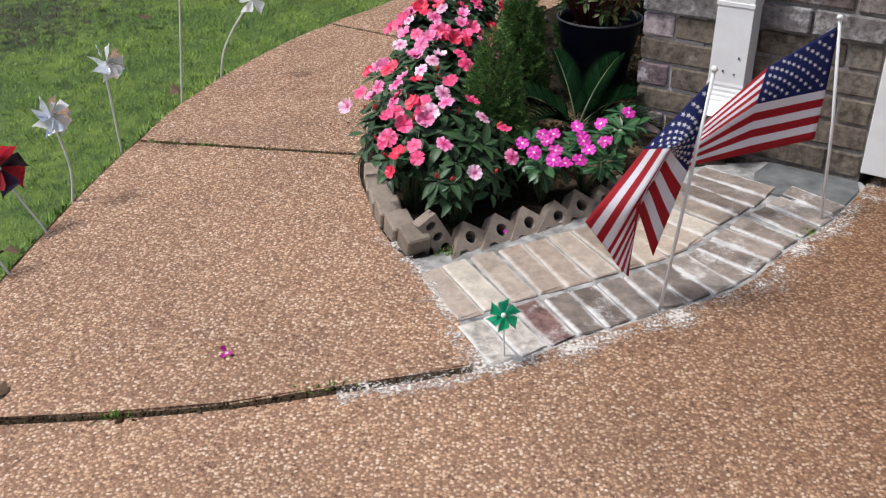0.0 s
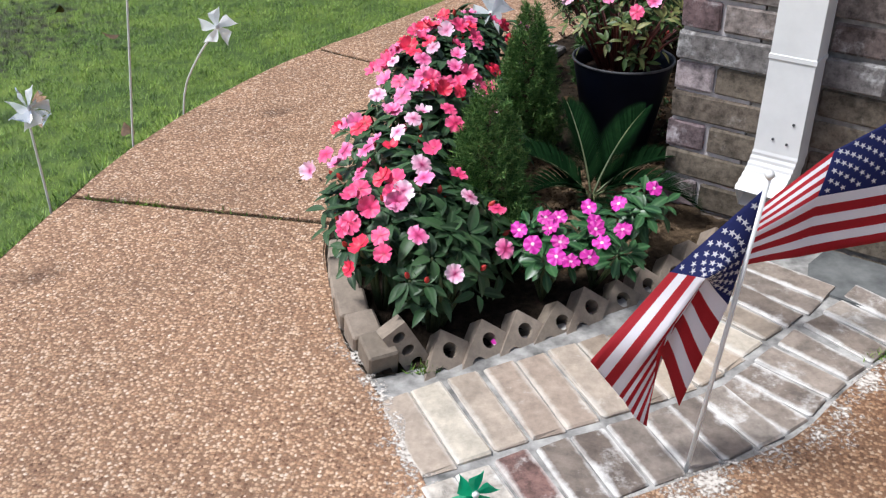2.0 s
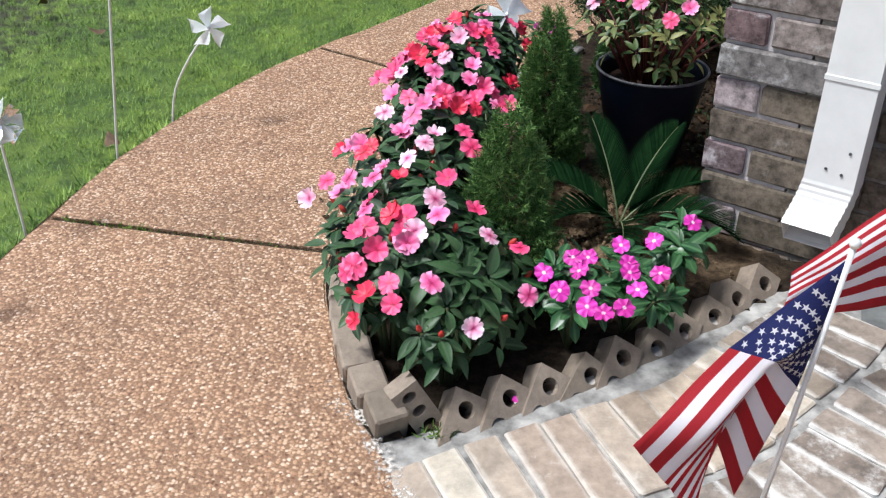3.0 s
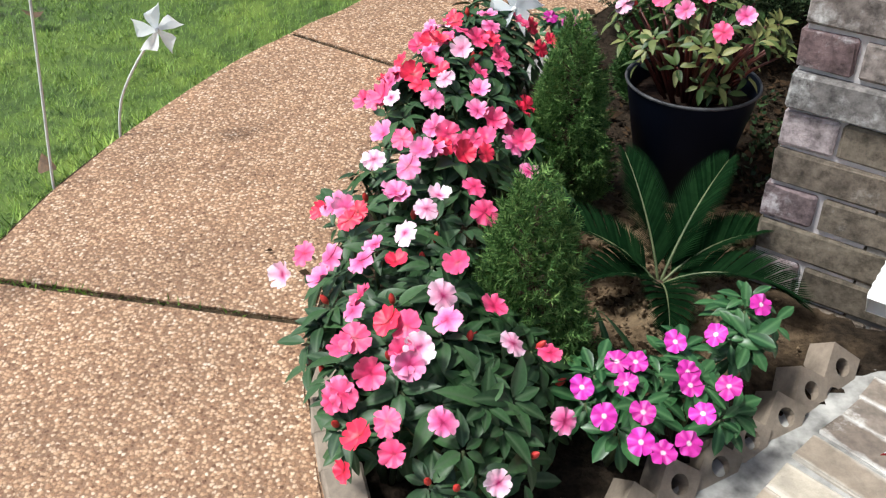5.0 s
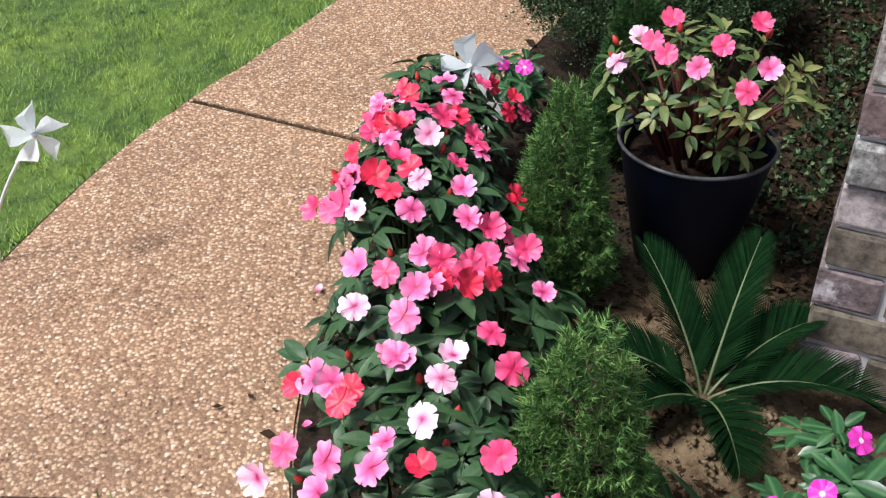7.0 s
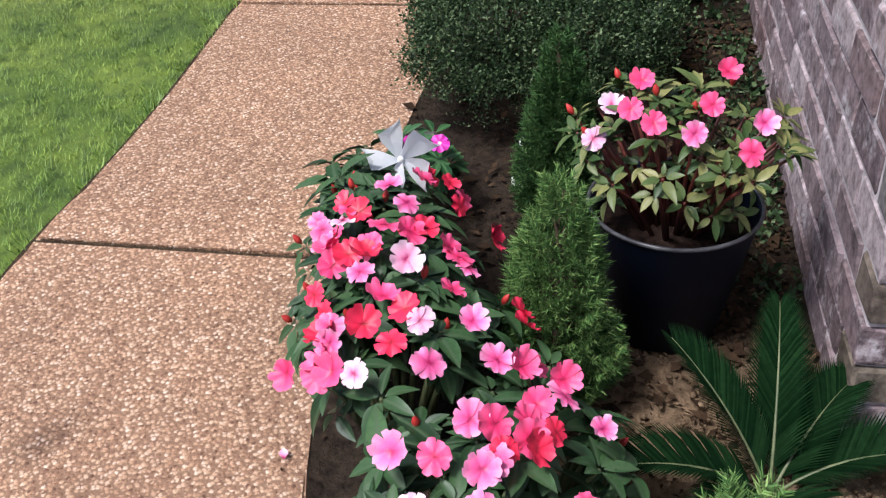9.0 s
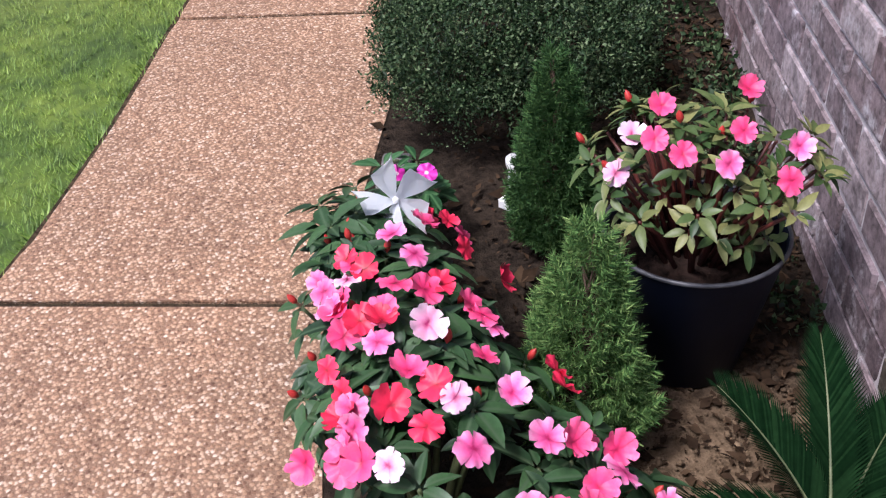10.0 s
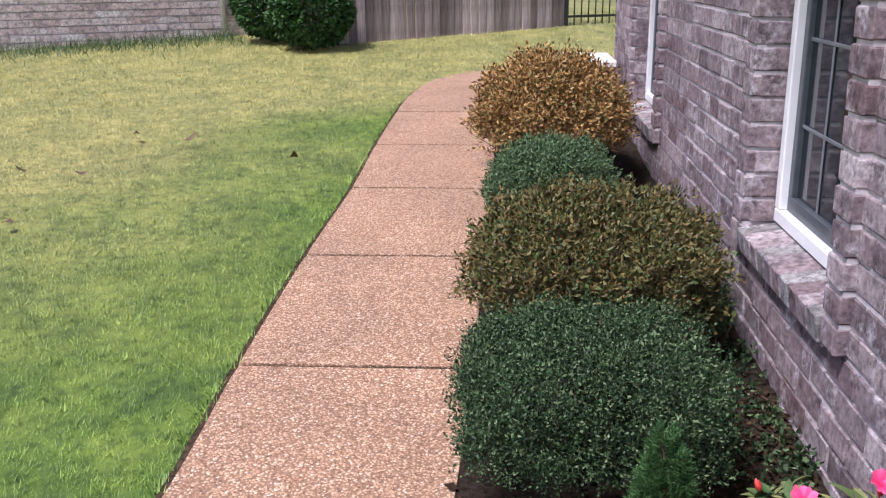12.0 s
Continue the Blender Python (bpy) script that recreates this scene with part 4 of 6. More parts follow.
def downspout():
    root = thing("downspout", HOUSE, "white metal downspout with a crimped elbow", "downspout")
    x0, x1, y0, y1 = 0.262, 0.367, -0.095, -0.022

    def ring(cx, cy, z, tilt, grow=0.0):
        hx, hy = (x1 - x0) / 2 + grow, (y1 - y0) / 2 + grow
        return [Vector((cx + sx * hx, cy + sy * hy * math.cos(tilt), z + sy * hy * math.sin(tilt))) for sx, sy in ((-1, -1), (1, -1), (1, 1), (-1, 1))]
    mx, my = (x0 + x1) / 2, (y0 + y1) / 2

    def run(rings):
        verts = [p for r in rings for p in r]
        faces = [(4 * i + k, 4 * i + (k + 1) % 4, 4 * i + 4 + (k + 1) % 4, 4 * i + 4 + k) for i in range(len(rings) - 1) for k in range(4)]
        return verts, faces
    pipe = to_mesh("pipe", *run([ring(mx, my, z, 0, g) for z, g in ((2.7, 0), (0.487, 0), (0.486, 0.0022), (0.478, 0.0022), (0.477, 0.0), (0.245, 0.0))]), WHITE)
    pipe = part("pipe", pipe, root)
    mod = pipe.modifiers.new("wall", "SOLIDIFY")
    mod.thickness = 0.002
    rings, y, z = [], my, 0.25
    for i in range(15):
        t = min(1.0, i / 12)
        tilt = radians(-52) * t
        rings.append(ring(mx - 0.012 * t, y, z, tilt, 0.0016 if i % 2 else 0.0))
        y -= 0.0112 * math.sin(radians(52) * t)
        z -= 0.0112 * math.cos(radians(52) * t) * 0.9
    elbow = part("elbow", to_mesh("elbow", *run(rings), WHITE), root, "crimped white elbow with a dark open end")
    mod = elbow.modifiers.new("wall", "SOLIDIFY")
    mod.thickness = 0.002
    for dx, z in ((-0.012, 0.285), (0.022, 0.279), (0.03, 0.33)):
        part("strap_rivet", to_mesh("strap_rivet", *tube([(mx + dx, y0 - 0.004, z), (mx + dx, y0, z)], 0.0034), RIM), root)


house()
downspout()

# ---- brick border in front of the bed ----
def reach(line, s):
    """Point at s metres along a plan line."""
    for a, b in zip(line, line[1:]):
        d = (b - a).length
        if s <= d or b is line[-1]:
            t = (b - a) / d
            return a + t * s
        s -= d


def along(line, s):
    """Point, tangent and inward normal at s metres along a plan line."""
    t = (reach(line, s + 0.1) - reach(line, max(0.0, s - 0.1))).normalized()
    return reach(line, s), t, Vector((-t.y, t.x))


FRONT = [p for p in ARC if p.x > 0.05]
INNER = [along(FRONT, 0.02 + 0.04 * i) for i in range(32)]
INNER = [p + n * 0.192 for p, t, n in INNER]


def border():
    root = thing("brick_border", SLOPE, "curved two-row border of worn paving bricks in cement", "border", kind="structure")
    base = [tuple(p) for p in FRONT if p.x < 1.18] + [(1.166, 2.863), (0.92, 3.01), (0.68, 2.99), (0.3, 2.68), (0.0, 2.5), (-0.16, 2.43), (-0.02, 2.18), (0.07, 1.985)]
    part("cement_bed", prism("cement_bed", base, -0.1, -0.005, CEMENT, 0), root, "stained grey cement")
    part("cement_patch", prism("cement_patch", [(0.84, 2.82), (0.95, 2.74), (1.05, 2.68), (1.14, 2.8), (1.155, 2.862), (0.93, 3.0), (0.87, 2.93)], -0.05, 0.0, SLATE, 0.003), root, "dark grey patched cement")
    rng = random.Random(11)
    meshes = {}
    for row, (line, first, last) in enumerate(((FRONT, 0.05, 1.3), (INNER, 0.035, 1.13))):
        s, j = first, 0
        while s < last:
            p, t, n = along(line, s)
            mat = PAVER_RED if (row, j) == (0, 2) else PAVER_PALE if row == 0 and j < 2 else (PAVER_GREY if row == 0 or j > 11 else PAVER_TAN)
            key = (mat.name, j % 3, row)
            if key not in meshes:
                bm = box_bm(-0.0358, 0.0358, 0, 0.17 if row == 0 else 0.236, -0.05, 0, 0.004)
                for v in bm.verts:
                    v.co += Vector((rng.uniform(-0.0025, 0.0025), rng.uniform(-0.004, 0.004), rng.uniform(-0.0018, 0.0018)))
                meshes[key] = bm_mesh("paver", bm, mat)
            skew = 0.0 if s < 0.95 or row else -(s - 0.95) * 30
            m = Matrix.Translation((p.x + n.x * 0.012, p.y + n.y * 0.012, 0.0025 + rng.uniform(-0.002, 0.002))) @ Matrix.Rotation(math.atan2(t.y, t.x) + radians(rng.uniform(-1.5, 1.5) + skew), 4, "Z")
            part("brick", meshes[key], root, m=m)
            s += 0.0775 + (0.01 if row == 0 and s > 0.95 else 0)
            j += 1
    # pale cement washed over the aggregate beside the border
    verge = [Vector(p) for p in smooth_line([(-0.24, 2.62), (-0.17, 2.47), (-0.09, 2.3), (0.0, 2.12), (0.045, 2.02), (0.0, 1.935), (-0.13, 1.9), (-0.26, 1.87)], 0.02)]
    residue = [(verge, 0.11), (FRONT[:-1], 0.1)]
    for line, wide in residue:
        verts, faces, uvs = [], [], []
        for i, p in enumerate(line):
            t = (line[min(i + 1, len(line) - 1)] - line[max(i - 1, 0)]).normalized()
            out = Vector((t.y, -t.x))
            for k in range(4):
                q = p + out * wide * (k / 3 - (0.3 if line is verge else 0.06))
                verts.append((q.x, q.y, 0.0016))
                uvs.append((i / len(line), k / 3))
        faces = [(4 * i + k, 4 * i + k + 1, 4 * i + k + 5, 4 * i + k + 4) for i in range(len(line) - 1) for k in range(3)]
        me = to_mesh("cement_residue", verts, faces, RESIDUE)
        layer = me.uv_layers.new(name="across")
        for lp in me.loops:
            layer.data[lp.index].uv = uvs[lp.vertex_index]
        ob = new("cement_residue", me)
        ob.matrix_basis = SLOPE
        tagged(ob, "pale cement residue on the aggregate beside the border", "residue", kind="stuff")


def cored_brick():
    """A brick with three round holes through it, its holed face in the xz plane, long along x."""
    L, W, D = 0.19, 0.07, 0.06
    bm = bmesh.new()
    edges = []

    def loop(pts):
        vs = [bm.verts.new((x, 0, z)) for x, z in pts]
        edges.extend(bm.edges.new((a, b)) for a, b in zip(vs, vs[1:] + vs[:1]))
    loop([(-L / 2, -W / 2), (L / 2, -W / 2), (L / 2, W / 2), (-L / 2, W / 2)])
    for cx in (-0.06, 0, 0.06):
        loop([(cx + 0.0178 * math.cos(a), 0.0178 * math.sin(a)) for a in np.linspace(0, 2 * math.pi, 15)[:-1]])
    bmesh.ops.triangle_fill(bm, edges=edges, use_beauty=True, use_dissolve=False)
    res = bmesh.ops.extrude_face_region(bm, geom=bm.faces[:])
    bmesh.ops.translate(bm, verts=[g for g in res["geom"] if isinstance(g, bmesh.types.BMVert)], vec=(0, D, 0))
    bmesh.ops.recalc_face_normals(bm, faces=bm.faces)
    return bm_mesh("cored_brick", bm, EDGING)


def edging():
    rng = random.Random(2)
    me = cored_brick()
    a, b = Vector((0.005, 2.462)), Vector((0.645, 2.925))
    heading = math.atan2((b - a).y, (b - a).x)
    for i in range(10):
        p = a + (b - a) * i / 9 + Vector((0.02, -0.03)) * math.sin(math.pi * i / 9)
        ob = new("edging_brick", me)
        ob.matrix_basis = SLOPE @ Matrix.Translation((p.x, p.y, -0.014 + rng.uniform(-0.006, 0.006))) @ Matrix.Rotation(heading + radians(rng.uniform(-5, 5)), 4, "Z") @ Matrix.Rotation(radians(rng.uniform(-45, -38)), 4, "X") @ Matrix.Rotation(radians(-41 + rng.uniform(-4, 4)), 4, "Y")
        tagged(ob, "tan cored brick set slantwise as bed edging", "brick", "bricks edging the flower bed")
    solid = box("solid_edging_brick", -0.034, 0.034, -0.037, 0.037, -0.1, 0.056, EDGING, 0.005)
    for (x, y, h, turn, tilt) in ((-0.137, 2.496, 0.004, 28, -16), (-0.182, 2.574, 0.0, 26, -17), (-0.218, 2.652, 0.004, 20, -18), (-0.245, 2.732, -0.002, 15, -18), (-0.266, 2.815, -0.006, 9, -17), (-0.28, 2.9, -0.01, 4, -18)):
        ob = new("edging_brick", solid)
        ob.matrix_basis = SLOPE @ Matrix.Translation((x, y, h)) @ Matrix.Rotation(radians(turn), 4, "Z") @ Matrix.Rotation(radians(-tilt), 4, "X")
        tagged(ob, "tan solid brick set on end beside the walk", "brick", "bricks edging the flower bed")
    flat = box("flat_edging_brick", -0.034, 0.034, -0.1, 0.1, -0.05, 0.018, BRICK_PALE, 0.005)
    for x, y in ((0.128, 4.2), (0.245, 4.385)):
        ob = new("edging_brick", flat)
        ob.matrix_basis = SLOPE @ Matrix.Translation((x, y, 0.0)) @ Matrix.Rotation(radians(-33), 4, "Z")
        tagged(ob, "grey weathered brick laid flat beside the walk", "brick", "bricks edging the flower bed")
    ob = new("edging_brick", me)
    ob.matrix_basis = SLOPE @ Matrix.Translation((-0.07, 2.49, 0.035)) @ Matrix.Rotation(radians(5), 4, "Z") @ Matrix.Rotation(radians(62), 4, "Y") @ Matrix.Rotation(radians(-25), 4, "X") @ Matrix.Diagonal((0.62, 0.8, 0.85, 1))
    tagged(ob, "grey broken cored brick at the bed corner", "brick", "bricks edging the flower bed")


border()
edging()


# ---- flowers ----
def flower_mesh(name, mat, r, petals, wide, notch, cup, rng):
    """Broad overlapping petals round an eye, opening along +z."""
    verts, faces = [], []
    for k in range(petals):
        a0 = 2 * math.pi * k / petals + rng.uniform(-0.1, 0.1)
        size = r * rng.uniform(0.88, 1.08)
        lift = 0.0009 * (k % 2) + 0.0003 * k
        bend = cup + rng.uniform(-0.14, 0.14)
        rows, cols = 5, 6
        n = len(verts)
        ca, sa = math.cos(a0), math.sin(a0)
        for i in range(rows + 1):
            t = i / rows
            for j in range(cols + 1):
                s = 2 * j / cols - 1
                px = size * (t * (1 - 0.2 * s * s * t * t) - notch * math.exp(-(s / 0.24) ** 2) * t ** 6)
                py = size * wide * s * t ** 0.75 * (1.12 - 0.36 * t)
                z = bend * px * px / r + lift + 0.0034 * math.sin(4.2 * s + 2 * k) * t * t + 0.0016 * abs(s) * t
                verts.append((px * ca - py * sa, px * sa + py * ca, z))
        for i in range(rows):
            for j in range(cols):
                a = n + i * (cols + 1) + j
                faces.append((a, a + 1, a + cols + 2, a + cols + 1))
    return to_mesh(name, verts, faces, mat, smooth=True)


FR = random.Random(21)
BLOOM = {k: [flower_mesh("flower", m, 0.0275, 5, 0.68, 0.13, c, FR) for c in (-0.1, 0.25, 0.5)] for k, m in (("red", RED_P), ("hot", HOT_P), ("pink", PINK_P), ("white", WHITE_P))}
VBLOOM = [flower_mesh("vinca_flower", MAGENTA_P, 0.021, 5, 0.7, 0.0, c, FR) for c in (-0.15, 0.05)]
LEAVES = [to_mesh("leaf", *leaf(l, w, f, d), LEAF, smooth=True) for l, w, f, d in ((0.062, 0.027, 0.4, 0.18), (0.052, 0.023, 0.3, 0.3), (0.068, 0.028, 0.35, 0.4), (0.044, 0.02, 0.5, 0.1))]
POT_LEAVES = [to_mesh("pot_leaf", *leaf(l, w, f, d), LEAF_POT, smooth=True) for l, w, f, d in ((0.036, 0.015, 0.45, 0.1), (0.029, 0.0125, 0.35, 0.25), (0.041, 0.0155, 0.4, 0.35))]
VINCA_LEAVES = [to_mesh("vinca_leaf", *leaf(l, w, f, d, widest=0.6), LEAF_VINCA, smooth=True) for l, w, f, d in ((0.055, 0.023, 0.25, 0.2), (0.045, 0.02, 0.3, 0.35))]
BUDS = to_mesh("bud", *lathe([(0.0005, -0.002), (0.005, 0.004), (0.006, 0.01), (0.004, 0.017), (0.0005, 0.022)], 8), BUD, smooth=True)

MOUND_Y = [2.4, 2.7, 3.1, 3.6, 4.0, 4.2]


def mound(x, y):
    """Height of the impatiens bank above the bed."""
    c, w, t = (float(np.interp(y, MOUND_Y, q)) for q in ([-0.05, -0.1, -0.12, -0.08, -0.01, 0.08], [0.14, 0.25, 0.27, 0.24, 0.19, 0.1], [0.17, 0.31, 0.35, 0.37, 0.34, 0.2]))
    return max(0.05, t * (1 - 0.45 * ((x - c) / w) ** 2))


def outward(x, y, f):
    e = 0.02
    return Vector((-(f(x + e, y) - f(x - e, y)) / (2 * e), -(f(x, y + e) - f(x, y - e)) / (2 * e), 1.0)).normalized()


def aim(p, normal, spin):
    """Pose at p with z along normal."""
    q = normal.to_track_quat("Z", "Y").to_matrix().to_4x4()
    return Matrix.Translation(p) @ q @ Matrix.Rotation(spin, 4, "Z")


def whorl(root, p, normal, meshes, rng, count, pitch=12.0):
    base = aim(p, normal, rng.uniform(0, 6.28))
    for k in range(count):
        m = base @ Matrix.Rotation(2 * math.pi * k / count + rng.uniform(-0.3, 0.3), 4, "Z") @ Matrix.Rotation(radians(pitch + rng.uniform(-22, 28)), 4, "X") @ Matrix.Translation((0, 0.006, 0))
        s = rng.uniform(0.65, 1.12)
        part("leaf", rng.choice(meshes), root, m=m @ Matrix.Diagonal((s, s, s, 1)))


PLANTS = [(-0.14, 3.64), (-0.06, 3.79), (0.03, 3.97), (-0.03, 2.63), (-0.15, 2.71), (0.05, 2.78), (-0.2, 2.92), (-0.04, 2.98), (-0.17, 3.2), (0.01, 3.3), (-0.13, 3.5), (0.02, 3.62), (0.04, 3.86)]
BLOOMS = {
    "red": [(0.17, 3.77), (-0.11, 3.61), (-0.2, 3.55), (-0.14, 3.42), (-0.08, 3.19), (0.0, 3.21), (-0.3, 3.08), (-0.22, 3.02), (-0.14, 2.87), (-0.14, 2.74), (-0.17, 2.58), (-0.08, 3.73), (0.0, 3.65), (0.15, 3.92), (0.1, 3.88), (0.12, 3.8), (-0.1, 3.47), (-0.16, 3.48), (-0.2, 3.6), (0.08, 3.47)],
    "hot": [(-0.09, 3.75), (0.17, 3.9), (-0.16, 3.63), (-0.24, 3.46), (0.01, 3.33), (-0.04, 3.2), (0.04, 3.34), (0.07, 3.32), (-0.03, 3.23), (-0.16, 3.22), (-0.02, 3.09), (0.0, 3.03), (-0.32, 2.99), (-0.04, 2.88), (-0.19, 2.81), (-0.11, 2.73), (0.02, 2.81), (-0.19, 2.72), (-0.16, 2.66), (0.11, 2.78), (-0.22, 2.64), (-0.13, 2.59), (-0.15, 3.68), (-0.1, 3.63), (-0.06, 3.67), (0.02, 3.6), (0.07, 3.84), (-0.02, 3.49), (-0.12, 3.51), (-0.23, 3.48)],
    "pink": [(-0.15, 3.7), (-0.21, 3.49), (-0.11, 3.36), (0.0, 3.73), (0.08, 3.23), (-0.1, 3.18), (-0.02, 3.34), (-0.1, 3.25), (0.05, 3.28), (-0.2, 3.26), (-0.14, 3.12), (-0.16, 3.05), (-0.27, 3.07), (-0.18, 2.92), (-0.2, 2.89), (-0.27, 2.89), (-0.2, 2.78), (-0.05, 2.75), (-0.11, 2.67), (-0.21, 2.65), (-0.05, 2.59), (0.13, 2.67), (-0.14, 3.77), (-0.13, 3.58), (0.03, 3.55), (-0.2, 3.52), (-0.02, 3.42), (-0.01, 3.79)],
    "white": [(-0.11, 3.73), (-0.06, 3.57), (-0.09, 3.44), (-0.2, 3.41), (-0.21, 3.17), (-0.08, 3.04), (-0.13, 2.94), (-0.36, 2.98), (-0.06, 2.8), (0.05, 2.75), (-0.09, 2.69), (0.03, 2.53)],
}


def impatiens():
    rng = random.Random(31)
    roots = []
    for (x, y) in PLANTS:
        root = thing("impatiens_plant", stand(x, y), "bushy impatiens plant with pink, coral and white flowers", "flowering plant", "impatiens along the walk")
        roots.append(root)
        base = on(x, y)
        for k in range(19):
            a, r = rng.uniform(0, 6.28), (0.105 if y < 2.8 else 0.11 if y > 3.55 else 0.135) * math.sqrt(rng.random())
            px, py = x + r * math.cos(a), y + r * math.sin(a)
            top = on(px, py, mound(px, py) - 0.03 - 0.05 * rng.random()) - base
            n = (outward(px, py, mound) + Vector((rng.uniform(-0.25, 0.25), rng.uniform(-0.25, 0.25), 0.2))).normalized()
            part("stem", rod("stem", [(0.02 * math.cos(a), 0.02 * math.sin(a), 0), top * 0.5 + Vector((0.01, 0, 0.01)), top], [0.006, 0.005, 0.003], STEM, 5), root)
            whorl(root, top, n, LEAVES, rng, rng.choice((6, 7, 8)), 5)
            whorl(root, top - Vector((0, 0, 0.05)), n, LEAVES, rng, 5, -12)
            if rng.random() < 0.22:
                part("bud", BUDS, root, "red flower bud", aim(top + n * 0.012, n, 0))
    for kind, spots in BLOOMS.items():
        beside = [(x + rng.uniform(-0.045, 0.045), y + rng.uniform(-0.045, 0.045)) for x, y in spots if rng.random() < 0.3]
        for x, y in spots + beside:
            i = min(range(len(PLANTS)), key=lambda k: (PLANTS[k][0] - x) ** 2 + (PLANTS[k][1] - y) ** 2)
            n = (outward(x, y, mound) + Vector((rng.uniform(-0.6, 0.4), rng.uniform(-0.9, 0.15), 0.0))).normalized()
            p = on(x, y, mound(x, y) + 0.004) - on(*PLANTS[i])
            s = rng.uniform(0.74, 1.04)
            part("flower", rng.choice(BLOOM[kind]), roots[i], {"red": "coral red flower", "hot": "hot pink flower", "pink": "soft pink flower", "white": "blush white flower"}[kind], aim(p, n, rng.uniform(0, 6.28)) @ Matrix.Diagonal((s, s, s, 1)))


def vinca():
    rng = random.Random(41)
    spots = [(0.48, 2.94), (0.39, 2.86), (0.32, 2.84), (0.33, 2.77), (0.39, 2.74), (0.33, 2.74), (0.34, 2.68), (0.22, 2.79), (0.25, 2.79), (0.23, 2.74), (0.16, 2.73), (0.19, 2.67), (0.25, 2.68), (0.24, 2.62), (0.27, 2.6), (0.31, 2.62)]
    plants = [(0.215, 2.74, 0.1), (0.335, 2.79, 0.09), (0.46, 2.95, 0.08)]
    extra = (0.19, 4.17, 0.07)
    roots = []
    for x, y, r in plants + [extra]:
        root = thing("vinca_plant", stand(x, y), "glossy green vinca plant with magenta flowers", "flowering plant", "vinca plants in the bed")
        roots.append(root)
        for k in range(12 if r > 0.08 else 8):
            a, q = rng.uniform(0, 6.28), r * math.sqrt(rng.random())
            top = Vector((q * math.cos(a), q * math.sin(a), 0.19 - 3.5 * q * q - 0.05 * rng.random()))
            n = Vector((math.cos(a) * q * 5, math.sin(a) * q * 5 - 0.2, 1)).normalized()
            part("stem", rod("stem", [(0, 0, 0), top], [0.004, 0.0025], STEM, 5), root)
            whorl(root, top, n, VINCA_LEAVES, rng, 6, 12)
            whorl(root, top - n * 0.025, n, VINCA_LEAVES, rng, 5, -5)
    for x, y in spots + [(0.16, 4.15), (0.21, 4.12)]:
        every = plants + [extra]
        i = min(range(4), key=lambda k: (every[k][0] - x) ** 2 + (every[k][1] - y) ** 2)
        n = Vector((rng.uniform(-0.4, 0.3), rng.uniform(-0.9, -0.2), 1)).normalized()
        part("flower", rng.choice(VBLOOM), roots[i], "magenta flower with a white eye", aim(on(x, y, 0.195) - on(*every[i][:2]), n, rng.uniform(0, 6.28)))


def spruce(x, y, height, radius, label, seed, mat=NEEDLE):
    """Dwarf conical spruce: short needled shoots all over a cone."""
    rng = np.random.default_rng(seed)
    root = thing("dwarf_spruce", stand(x, y), label, "shrub", "dwarf spruces in the bed")
    part("trunk", rod("trunk", [(0, 0, -0.02), (0, 0, height * 0.4)], [0.013, 0.006], BARK, 7), root)
    shoots = 2000
    t = 1 - np.sqrt(rng.uniform(0.0, 1, shoots))
    a = rng.uniform(0, 2 * math.pi, shoots)
    lump = 1 + 0.12 * np.sin(3 * a + 9 * t + seed) + 0.12 * np.sin(7 * a - 15 * t) + 0.07 * np.sin(13 * a + 31 * t)
    prof = np.where(t < 0.18, 0.72 + 1.5 * t, np.power(np.clip(1 - (t - 0.18) / 0.82, 0, 1), 0.62)) * radius * lump
    depth = rng.uniform(0.35, 0.95, shoots) ** 0.6
    cx, cy, cz = prof * depth * np.cos(a), prof * depth * np.sin(a), 0.03 + t * (height - 0.05)
    out = np.stack([np.cos(a), np.sin(a), 0.35 + 1.6 * t + rng.uniform(-0.2, 0.3, shoots)], 1)
    out /= np.linalg.norm(out, axis=1, keepdims=True)
    per = 26
    base = np.repeat(np.stack([cx, cy, cz], 1), per, 0)
    ax = np.repeat(out, per, 0)
    along_ = np.tile(np.linspace(0, 1, per), shoots) * 0.026
    rand = rng.normal(size=(len(base), 3))
    side = np.cross(ax, rand)
    side /= np.linalg.norm(side, axis=1, keepdims=True)
    fr = frames_along(ax * np.tile(np.linspace(0.35, 1.5, per), shoots)[:, None] + side, rand)
    me = scatter("needles", [(-0.0012, 0, 0), (0.0012, 0, 0), (0, 0.0145, 0)], [(0, 1, 2)], base + ax * along_[:, None], fr, rng.uniform(0.75, 1.25, len(base)), mat)
    tagged(part("needles", me, root), kind="stuff")
    # twigs inside that close the crown
    tw = [tube([(0, 0, float(z) * 0.9), (float(p[0]), float(p[1]), float(p[2]))], [0.002, 0.001], 3) for z, p in zip(cz[:220], base[::per][:220])]
    tagged(part("branchwork", to_mesh("branchwork", *join(tw), BARK), root), kind="stuff")


